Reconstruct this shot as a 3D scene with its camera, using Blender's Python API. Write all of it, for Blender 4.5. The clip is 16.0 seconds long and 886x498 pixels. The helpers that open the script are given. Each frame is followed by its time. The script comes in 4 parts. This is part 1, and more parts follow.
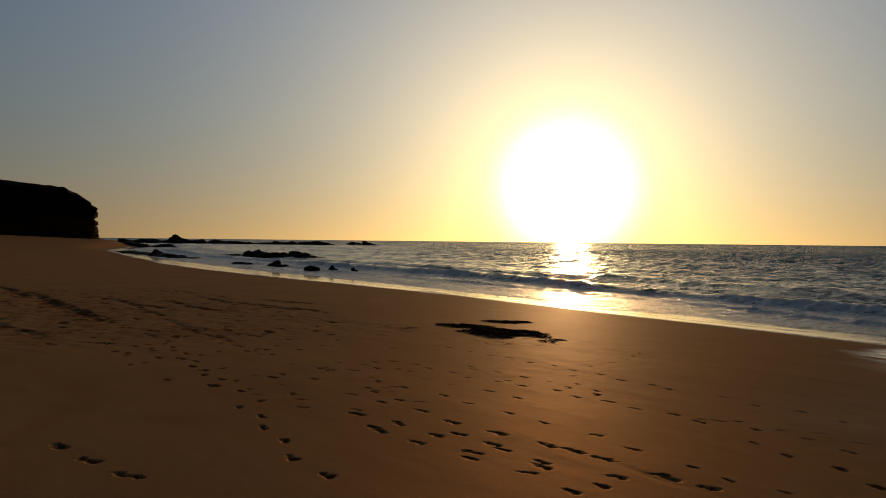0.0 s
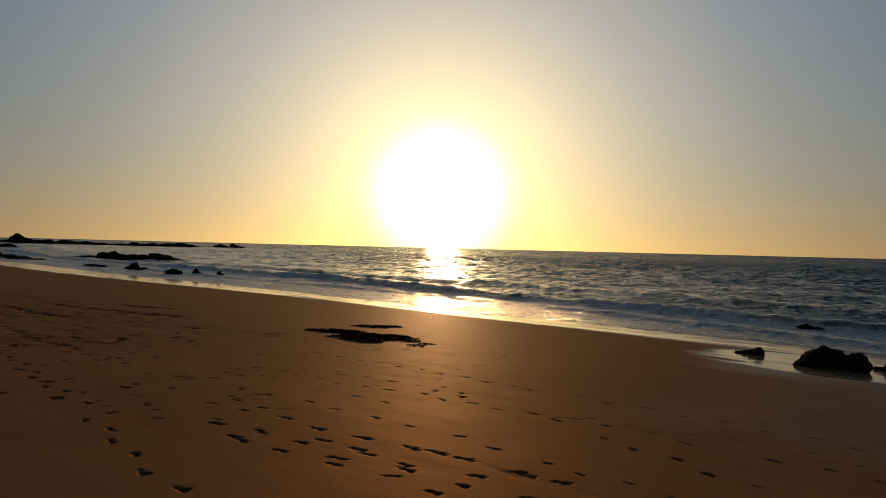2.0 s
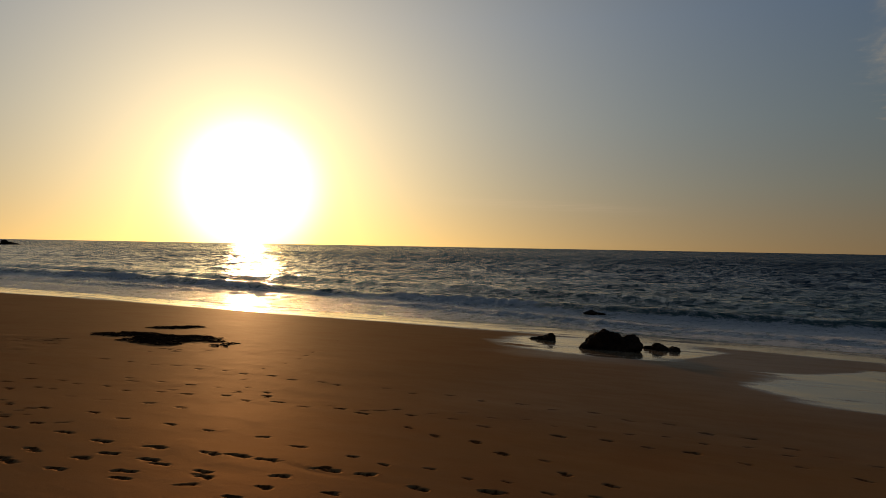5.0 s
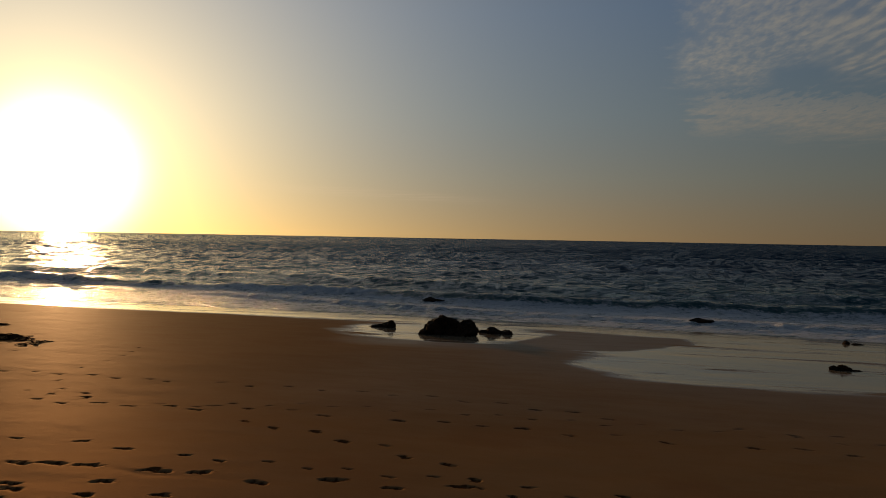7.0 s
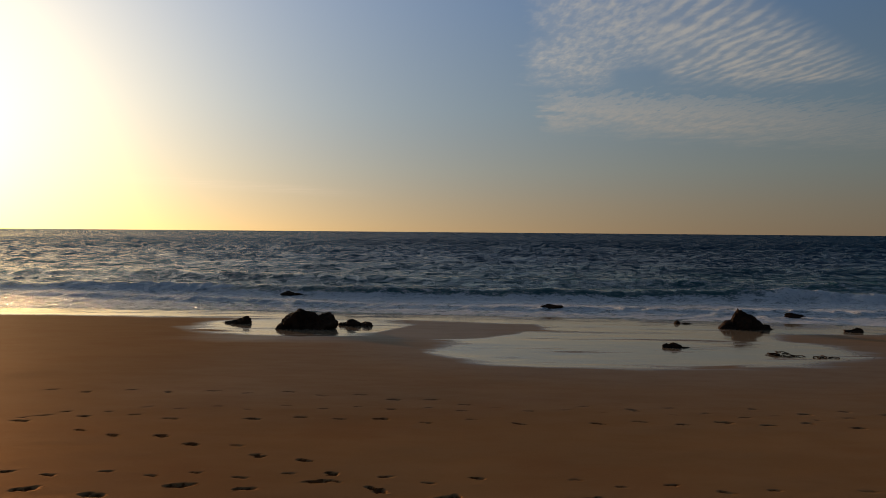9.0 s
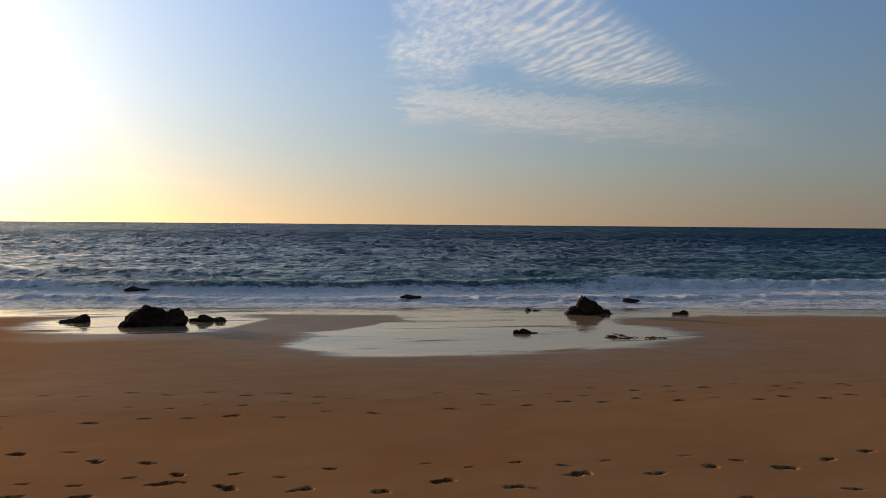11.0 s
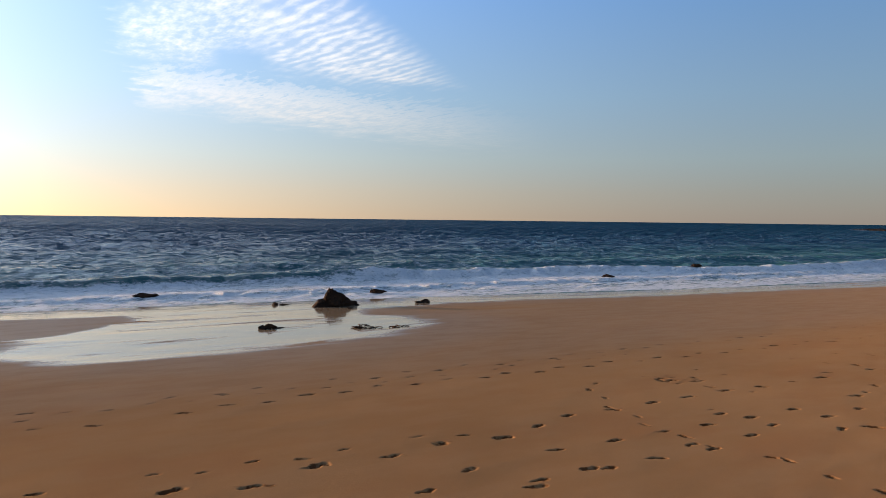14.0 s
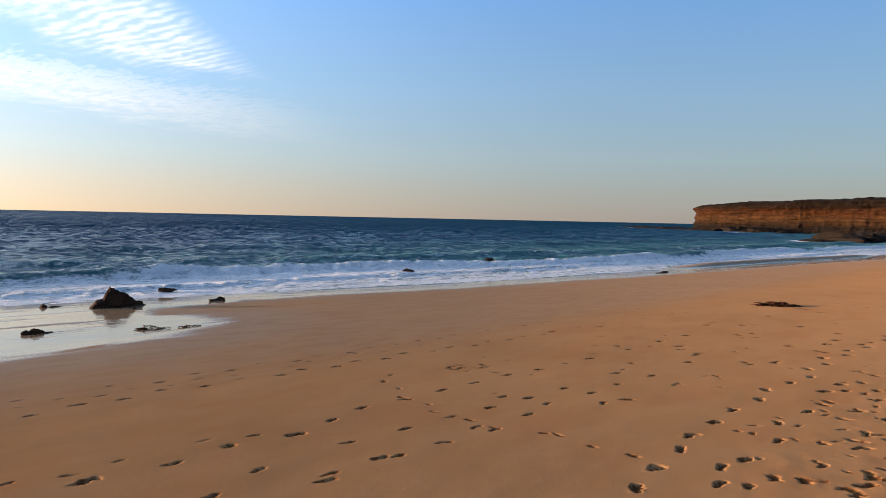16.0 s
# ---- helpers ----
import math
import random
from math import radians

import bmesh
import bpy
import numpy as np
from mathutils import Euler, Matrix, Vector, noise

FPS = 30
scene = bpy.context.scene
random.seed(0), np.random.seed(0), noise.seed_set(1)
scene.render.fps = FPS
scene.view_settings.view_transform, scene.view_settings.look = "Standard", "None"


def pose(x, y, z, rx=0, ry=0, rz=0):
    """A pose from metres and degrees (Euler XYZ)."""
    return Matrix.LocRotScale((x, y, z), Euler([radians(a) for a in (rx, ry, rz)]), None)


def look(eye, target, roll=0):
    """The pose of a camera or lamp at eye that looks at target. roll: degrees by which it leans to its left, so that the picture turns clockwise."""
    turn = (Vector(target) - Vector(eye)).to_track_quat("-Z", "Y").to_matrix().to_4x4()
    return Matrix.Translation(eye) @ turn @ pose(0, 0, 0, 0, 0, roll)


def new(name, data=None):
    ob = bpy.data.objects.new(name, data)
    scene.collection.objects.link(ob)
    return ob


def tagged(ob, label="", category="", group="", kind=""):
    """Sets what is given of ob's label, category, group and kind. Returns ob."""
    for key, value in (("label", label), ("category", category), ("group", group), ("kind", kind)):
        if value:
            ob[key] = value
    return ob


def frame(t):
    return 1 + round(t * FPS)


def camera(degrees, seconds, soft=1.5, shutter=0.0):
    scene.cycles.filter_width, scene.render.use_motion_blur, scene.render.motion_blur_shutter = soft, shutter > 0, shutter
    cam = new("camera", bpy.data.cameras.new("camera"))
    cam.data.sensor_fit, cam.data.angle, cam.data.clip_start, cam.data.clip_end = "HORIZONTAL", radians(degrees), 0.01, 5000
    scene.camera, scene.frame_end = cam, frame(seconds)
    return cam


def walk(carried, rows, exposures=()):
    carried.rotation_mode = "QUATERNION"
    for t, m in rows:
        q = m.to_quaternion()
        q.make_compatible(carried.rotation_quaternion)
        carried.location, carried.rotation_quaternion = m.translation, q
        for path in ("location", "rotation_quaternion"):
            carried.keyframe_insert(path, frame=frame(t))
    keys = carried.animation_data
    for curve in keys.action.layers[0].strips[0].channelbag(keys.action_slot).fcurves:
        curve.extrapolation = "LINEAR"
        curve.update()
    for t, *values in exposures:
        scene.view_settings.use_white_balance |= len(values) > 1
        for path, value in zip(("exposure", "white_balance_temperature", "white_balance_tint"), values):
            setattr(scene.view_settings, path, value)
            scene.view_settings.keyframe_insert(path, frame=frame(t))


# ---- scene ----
# World: +y looks out to sea, x runs along the shore, z = 0 is the sand at the walker's feet.
cam = camera(65.39, 16.0, soft=0.85)
EYE = 2.3
ROWS = [
    (0.0, -0.000, -0.000, -0.001, 50.65, -0.68, -0.61),
    (0.5, 0.010, 0.009, 0.007, 47.81, -0.33, -0.69),
    (1.0, 0.042, 0.010, 0.005, 45.59, -0.36, -0.97),
    (1.5, 0.062, 0.014, 0.002, 42.60, -0.38, -1.37),
    (2.0, 0.086, 0.020, 0.008, 40.17, -0.12, -1.40),
    (2.5, 0.108, 0.028, 0.005, 37.55, -0.36, -0.76),
    (3.0, 0.131, 0.039, 0.013, 35.01, -0.72, -0.89),
    (3.5, 0.155, 0.059, 0.018, 32.40, -0.84, -0.73),
    (4.0, 0.174, 0.075, 0.016, 30.02, -0.28, -0.98),
    (6.5, 0.199, 0.038, 0.005, 14.88, -0.97, -0.92),
    (7.0, 0.216, 0.028, 0.005, 11.51, -0.93, -1.01),
    (7.5, 0.258, 0.031, 0.010, 9.21, -1.60, -0.61),
    (8.0, 0.263, 0.042, 0.008, 6.65, -1.14, -0.42),
    (8.5, 0.294, 0.087, -0.007, 3.52, -1.22, -0.53),
    (9.0, 0.287, 0.075, -0.016, 0.00, -1.44, -0.49),
    (11.5, 0.412, -0.060, -0.008, -14.54, -2.33, -0.36),
    (12.0, 0.441, -0.072, -0.015, -18.03, -2.56, -0.36),
    (12.5, 0.467, -0.082, -0.012, -21.68, -2.67, -1.01),
    (13.0, 0.480, -0.079, -0.006, -24.84, -2.65, -0.90),
    (13.5, 0.506, -0.088, -0.007, -28.18, -2.55, -0.50),
    (14.0, 0.535, -0.102, -0.002, -31.90, -2.45, -0.66),
    (14.5, 0.579, -0.147, -0.003, -36.81, -2.77, -1.32),
    (15.0, 0.601, -0.186, 0.001, -40.35, -2.88, -0.66),
    (15.5, 0.615, -0.197, -0.002, -44.18, -2.53, -0.75),
    (16.0, 0.623, -0.214, -0.011, -48.06, -2.56, -1.19),
]
EXPOSURES = [(0.0, -0.36, 9300, 10), (6.0, -0.46, 9200, 10), (7.0, -0.42, 9000, 10), (8.0, -0.1, 8500, 11), (9.0, 0.36, 8150, 11),
             (11.5, 1.42, 7650, 12), (12.5, 1.67, 7500, 12), (14.0, 2.02, 7250, 12), (16.0, 2.38, 7050, 11)]
walk(cam, [(t, pose(x, y, EYE + z, 90 + pitch, roll, yaw)) for t, x, y, z, yaw, pitch, roll in ROWS], EXPOSURES)

# ---- light ----
SUN_AZ, SUN_EL = 40.5, 4.35          # degrees to the left of the seaward direction; above the horizon
SUN_DIR = Vector((-math.sin(radians(SUN_AZ)) * math.cos(radians(SUN_EL)),
                  math.cos(radians(SUN_AZ)) * math.cos(radians(SUN_EL)), math.sin(radians(SUN_EL))))
lamp = bpy.data.lights.new("sun", "SUN")
lamp.energy, lamp.angle, lamp.color = 2.1, radians(0.53), (1.0, 0.66, 0.39)
sun = new("sun", lamp)
sun.matrix_world = look(SUN_DIR * 100, (0, 0, 0))


class Nodes:
    """Short hand for building a node tree."""

    def __init__(self, tree):
        self.t = tree

    def put(self, kind, **values):
        n = self.t.nodes.new(kind)
        for k, v in values.items():
            setattr(n, k, v)
        return n

    def link(self, a, b):
        self.t.links.new(a, b)

    def feed(self, socket, v):
        if isinstance(v, bpy.types.NodeSocket):
            self.link(v, socket)
        else:
            socket.default_value = v

    def math(self, op, a, b=0.0, c=0.0, clamp=False):
        n = self.put("ShaderNodeMath", operation=op, use_clamp=clamp)
        for s, v in zip(n.inputs, (a, b, c)):
            self.feed(s, v)
        return n.outputs[0]

    def step(self, v, lo, hi, a=0.0, b=1.0):
        n = self.put("ShaderNodeMapRange", interpolation_type="SMOOTHSTEP")
        for s, w in zip(n.inputs, (v, lo, hi, a, b)):
            self.feed(s, w)
        return n.outputs[0]

    def mix(self, fac, a, b, blend="MIX"):
        n = self.put("ShaderNodeMix", data_type="RGBA", blend_type=blend)
        self.feed(n.inputs[0], fac)
        self.feed(n.inputs[6], a)
        self.feed(n.inputs[7], b)
        return n.outputs[2]

    def noise(self, vec, scale, detail=4.0, rough=0.55, dist=0.0, dims="3D"):
        n = self.put("ShaderNodeTexNoise", noise_dimensions=dims)
        self.link(vec, n.inputs["Vector"])
        n.inputs["Scale"].default_value, n.inputs["Detail"].default_value = scale, detail
        n.inputs["Roughness"].default_value, n.inputs["Distortion"].default_value = rough, dist
        return n.outputs[0]

    def ramp(self, v, stops):
        n = self.put("ShaderNodeValToRGB")
        self.link(v, n.inputs[0])
        e = n.color_ramp.elements
        while len(e) < len(stops):
            e.new(0.5)
        for el, (p, c) in zip(e, stops):
            el.position, el.color = p, (*c, 1)
        return n.outputs[0]

    def scaled(self, vec, x, y, z, turn=0.0):
        n = self.put("ShaderNodeMapping")
        self.link(vec, n.inputs[0])
        n.inputs["Scale"].default_value, n.inputs["Rotation"].default_value = (x, y, z), (0, 0, turn)
        return n.outputs[0]


world = bpy.data.worlds.new("evening_sky")
scene.world = world
world.use_nodes = True
N = Nodes(world.node_tree)
world.node_tree.nodes.clear()
sky = N.put("ShaderNodeTexSky", sky_type="NISHITA", sun_disc=False, sun_elevation=radians(SUN_EL), sun_rotation=radians(-SUN_AZ),
            altitude=0.0, air_density=1.0, dust_density=0.3, ozone_density=3.0)
way = N.put("ShaderNodeTexCoord").outputs["Generated"]
sep = N.put("ShaderNodeSeparateXYZ")
N.link(way, sep.inputs[0])
sx, sy, sz = sep.outputs
az = N.math("MULTIPLY", N.math("ARCTAN2", sx, sy), 57.2958)        # degrees to the right of seaward
el = N.math("MULTIPLY", N.math("ARCSINE", sz), 57.2958)
dot = N.put("ShaderNodeVectorMath", operation="DOT_PRODUCT")
N.link(way, dot.inputs[0])
dot.inputs[1].default_value = SUN_DIR
off = N.math("MULTIPLY", N.math("ARCCOSINE", N.math("MINIMUM", dot.outputs["Value"], 0.99999)), 57.2958)   # degrees from the sun
# the sun's aureole in the hazy air: a blinding core, a golden veil and a wide pale haze
core = N.math("MULTIPLY", N.math("EXPONENT", N.math("MULTIPLY", N.math("POWER", N.math("DIVIDE", off, 5.12), 4.0), -1.0)), 3.2)
veil = N.math("MULTIPLY", N.math("EXPONENT", N.math("DIVIDE", off, -8.5)), 2.4)
haze = N.math("MULTIPLY", N.math("EXPONENT", N.math("DIVIDE", off, -23.0)), N.math("SUBTRACT", 0.72, N.math("MULTIPLY", N.math("EXPONENT", N.math("DIVIDE", N.math("MAXIMUM", el, 0.0), -6.0)), 0.40)))


def tint(value, colour):
    n = N.put("ShaderNodeVectorMath", operation="SCALE")
    n.inputs[0].default_value = colour
    N.link(value, n.inputs[3])
    return n.outputs[0]


def add(a, b):
    n = N.put("ShaderNodeVectorMath", operation="ADD")
    N.link(a, n.inputs[0])
    N.link(b, n.inputs[1])
    return n.outputs[0]


low = N.math("MULTIPLY", N.math("MULTIPLY", N.math("EXPONENT", N.math("DIVIDE", off, -22.0)), N.math("EXPONENT", N.math("DIVIDE", N.math("MAXIMUM", el, 0.0), -4.2))), 1.2)
glow = add(tint(low, (1.0, 0.62, 0.13)), add(add(tint(core, (1.0, 0.88, 0.6)), tint(veil, (1.0, 0.73, 0.22))), tint(haze, (0.68, 0.94, 1.36))))
# clear air: pale and warm at the horizon, blue above
height = N.math("DIVIDE", N.math("MAXIMUM", el, 0.0), 45.0)
sunward = N.ramp(height, [
    (0.0, (0.112, 0.104, 0.108)), (0.05, (0.134, 0.130, 0.132)), (0.11, (0.126, 0.166, 0.192)), (0.22, (0.096, 0.178, 0.276)),
    (0.40, (0.052, 0.146, 0.350)), (0.6, (0.028, 0.070, 0.160)), (1.0, (0.012, 0.030, 0.076))])
across = N.ramp(height, [
    (0.0, (0.080, 0.085, 0.100)), (0.05, (0.085, 0.098, 0.118)), (0.11, (0.087, 0.121, 0.154)), (0.22, (0.070, 0.124, 0.196)),
    (0.40, (0.040, 0.108, 0.240)), (0.6, (0.024, 0.062, 0.145)), (1.0, (0.012, 0.030, 0.076))])
clear = N.mix(N.step(off, 46.0, 105.0), sunward, across)
# clouds: rippled altocumulus bank on a high flat sheet
high = N.math("MAXIMUM", sz, 0.03)
sheet = N.put("ShaderNodeCombineXYZ")
N.link(N.math("DIVIDE", sx, high), sheet.inputs[0])
N.link(N.math("DIVIDE", sy, high), sheet.inputs[1])
sheet = sheet.outputs[0]
wave = N.put("ShaderNodeTexWave", wave_type="BANDS", bands_direction="X", wave_profile="SIN")
N.link(N.scaled(sheet, 1, 1, 1, radians(-5)), wave.inputs[0])
wave.inputs["Scale"].default_value, wave.inputs["Distortion"].default_value = 3.5, 8.0
wave.inputs["Detail"].default_value, wave.inputs["Detail Scale"].default_value = 3.0, 0.5
puff = N.noise(N.scaled(sheet, 1.6, 0.5, 1), 9.0, 3.0, 0.62)
soft = N.noise(sheet, 2.2, 5.0, 0.6)
east = N.step(az, 15.0, 19.0)                                       # the ribbed wing of the bank
ribs = N.math("ADD", N.math("MULTIPLY", wave.outputs["Fac"], 0.24), N.math("MULTIPLY", puff, 0.95))
dots = N.math("ADD", N.math("MULTIPLY", N.noise(N.scaled(sheet, 1.4, 0.55, 1), 15.0, 2.0, 0.6), 0.95), 0.1)
body = N.math("ADD", N.math("MULTIPLY", ribs, east), N.math("MULTIPLY", dots, N.math("SUBTRACT", 1.0, east)))
patch = N.noise(N.scaled(sheet, 1, 0.7, 1), 3.1, 3.0, 0.6)
body = N.math("ADD", body, N.math("MULTIPLY", N.math("SUBTRACT", patch, 0.5), 0.75))
body = N.step(body, 0.36, 0.94)
edge = N.math("MULTIPLY", N.math("SUBTRACT", soft, 0.5), 9.0)
upper = N.math("MULTIPLY", N.step(N.math("ADD", az, edge), 6.0, 9.0), N.step(N.math("ADD", az, N.math("MULTIPLY", el, 1.3)), 48.5, 43.5))
upper = N.math("MULTIPLY", upper, N.step(N.math("ADD", N.math("ADD", el, N.math("MULTIPLY", N.step(az, 19.0, 25.0), 0.7)), N.math("MULTIPLY", edge, 0.35)), 11.0, 12.8))
hole = N.math("MULTIPLY", N.step(N.math("ABSOLUTE", N.math("SUBTRACT", az, 15.6)), 3.2, 1.2), N.step(el, 14.0, 12.4))
upper = N.math("MULTIPLY", upper, N.math("SUBTRACT", 1.0, hole))
low_el = N.math("ADD", el, N.math("MULTIPLY", N.math("SUBTRACT", az, 9.0), 0.10))
mottle = N.math("ADD", N.math("MULTIPLY", soft, 0.35), N.math("MULTIPLY", puff, 0.65))
lower = N.math("MULTIPLY", N.step(N.math("ADD", low_el, N.math("MULTIPLY", edge, 0.26)), 7.7, 9.8),
               N.step(N.math("ADD", low_el, N.math("MULTIPLY", N.math("SUBTRACT", mottle, 0.5), 7.0)), 12.0, 10.6))
lower = N.math("MULTIPLY", lower, N.math("MULTIPLY", N.step(N.math("ADD", az, edge), 7.6, 9.6), N.step(az, 42.0, 17.0)))
lower = N.math("MULTIPLY", lower, N.step(mottle, 0.30, 0.70, 0.22, 0.70))
thin = N.math("MULTIPLY", N.step(N.math("ABSOLUTE", N.math("SUBTRACT", N.math("ADD", el, N.math("MULTIPLY", az, 0.045)), 2.75)), 0.55, 0.0),
              N.math("MULTIPLY", N.step(az, -30.0, -22.0), N.step(az, -4.0, -14.0)))
thin = N.math("MULTIPLY", thin, N.step(N.noise(N.scaled(sheet, 0.4, 1.2, 1), 2.0, 4.0), 0.4, 0.65, 0.12, 0.5))
cover = N.math("MAXIMUM", N.math("MULTIPLY", upper, N.math("ADD", N.math("MULTIPLY", body, 0.60), 0.18)), N.math("MAXIMUM", lower, thin))
cloud_light = N.mix(N.step(el, 7.0, 15.0), (0.196, 0.182, 0.170, 1), (0.235, 0.24, 0.246, 1))

bg_sky = N.put("ShaderNodeBackground")
N.link(sky.outputs[0], bg_sky.inputs[0])
bg_sky.inputs[1].default_value = 0.013
bg_glow = N.put("ShaderNodeBackground")
N.link(glow, bg_glow.inputs[0])
bg_cloud = N.put("ShaderNodeBackground")
N.link(cloud_light, bg_cloud.inputs[0])
bg_cloud.inputs[1].default_value = 1.0
over = N.put("ShaderNodeMixShader")
N.link(N.math("MULTIPLY", cover, N.step(el, 1.0, 3.0)), over.inputs[0])
bg_clear = N.put("ShaderNodeBackground")
N.link(clear, bg_clear.inputs[0])
bg_clear.inputs[1].default_value = 0.51
air = N.put("ShaderNodeAddShader")
N.link(bg_sky.outputs[0], air.inputs[0])
N.link(bg_clear.outputs[0], air.inputs[1])
N.link(air.outputs[0], over.inputs[1])
N.link(bg_cloud.outputs[0], over.inputs[2])
both = N.put("ShaderNodeAddShader")
N.link(over.outputs[0], both.inputs[0])
N.link(bg_glow.outputs[0], both.inputs[1])
N.link(both.outputs[0], N.put("ShaderNodeOutputWorld").inputs[0])


# ---- materials ----
def material(name):
    m = bpy.data.materials.new(name)
    m.use_nodes = True
    n = Nodes(m.node_tree)
    return m, n, m.node_tree.nodes["Principled BSDF"]


def bump(n, bsdf, height, strength, distance):
    b = n.put("ShaderNodeBump")
    b.inputs["Strength"].default_value, b.inputs["Distance"].default_value = strength, distance
    n.link(height, b.inputs["Height"])
    n.link(b.outputs[0], bsdf.inputs["Normal"])


def attribute(n, name):
    return n.put("ShaderNodeAttribute", attribute_name=name).outputs["Fac"]


def sand_material():
    m, n, p = material("beach_sand")
    pos = n.put("ShaderNodeNewGeometry").outputs["Position"]
    wet, track_tone = attribute(n, "wet"), attribute(n, "track_tone")
    broad = n.noise(pos, 0.22, 4.0)
    mid = n.noise(n.scaled(pos, 0.6, 1.5, 1), 1.6, 5.0, 0.6)
    clod = n.noise(pos, 22.0, 4.0, 0.7)
    grain = n.noise(pos, 240.0, 2.0, 0.7)
    dry = n.ramp(broad, [(0.3, (0.35, 0.180, 0.081)), (0.7, (0.42, 0.220, 0.100))])
    dry = n.mix(n.step(mid, 0.35, 0.7, 0.0, 0.4), dry, (0.43, 0.248, 0.128, 1))
    dry = n.mix(n.step(n.noise(n.scaled(pos, 1, 1.6, 1), 0.45, 3.0, 0.6), 0.5, 0.68, 0.0, 0.5), dry, (0.36, 0.165, 0.074, 1))      # redder drifts
    dry = n.mix(n.step(grain, 0.3, 0.7, 0.0, 0.3), dry, (0.22, 0.115, 0.05, 1))
    # darker red-brown colour in and around footprints, ruts and trodden sand
    dug = n.math("MULTIPLY", track_tone, n.step(clod, 0.25, 0.6, 0.45, 1.0))
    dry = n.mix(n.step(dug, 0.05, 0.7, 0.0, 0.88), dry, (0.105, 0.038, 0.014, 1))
    damp = n.mix(n.step(mid, 0.3, 0.7), (0.24, 0.160, 0.104, 1), (0.30, 0.208, 0.138, 1))
    strips = n.noise(n.scaled(pos, 0.16, 1.1, 1), 1.3, 5.0, 0.62, 0.5)      # the film of water lies in long thin strips
    edge = n.math("ADD", wet, n.math("MULTIPLY", n.math("SUBTRACT", mid, 0.5), n.step(wet, 0.25, 0.7, 0.05, 0.3)))
    edge = n.math("SUBTRACT", edge, n.math("MULTIPLY", n.step(strips, 0.48, 0.70), n.step(wet, 0.3, 0.8, 0.0, 0.6)))
    film = n.mix(n.step(edge, 0.5, 0.95), damp, (0.32, 0.222, 0.138, 1))      # pale sand under a film of water
    n.link(n.mix(n.step(edge, 0.05, 0.5), dry, film), p.inputs["Base Color"])
    n.link(n.math("ADD", n.step(edge, 0.12, 0.9, 0.66, 0.07), n.step(mid, 0.45, 0.75, 0.0, 0.05)), p.inputs["Roughness"])
    n.link(n.step(edge, 0.2, 0.5, 0.13, 0.0), p.inputs["Metallic"])              # golden sheen towards the sun, standing in for lens glare on dry sand
    p.inputs["Diffuse Roughness"].default_value = 0.25
    p.inputs["Specular Tint"].default_value = (1.0, 0.52, 0.14, 1)
    n.link(n.step(edge, 0.19, 0.78, 0.003, 0.29), p.inputs["Specular IOR Level"])
    fine = n.math("ADD", n.math("MULTIPLY", n.noise(pos, 34.0, 5.0, 0.65), 0.6), n.math("MULTIPLY", mid, 1.6))
    fine = n.math("ADD", fine, n.math("MULTIPLY", n.math("MULTIPLY", clod, track_tone), 1.6))
    b = n.put("ShaderNodeBump")
    n.link(n.step(edge, 0.2, 0.8, 0.18, 0.03), b.inputs["Strength"])
    b.inputs["Distance"].default_value = 0.02
    n.link(fine, b.inputs["Height"])
    n.link(b.outputs[0], p.inputs["Normal"])
    return m


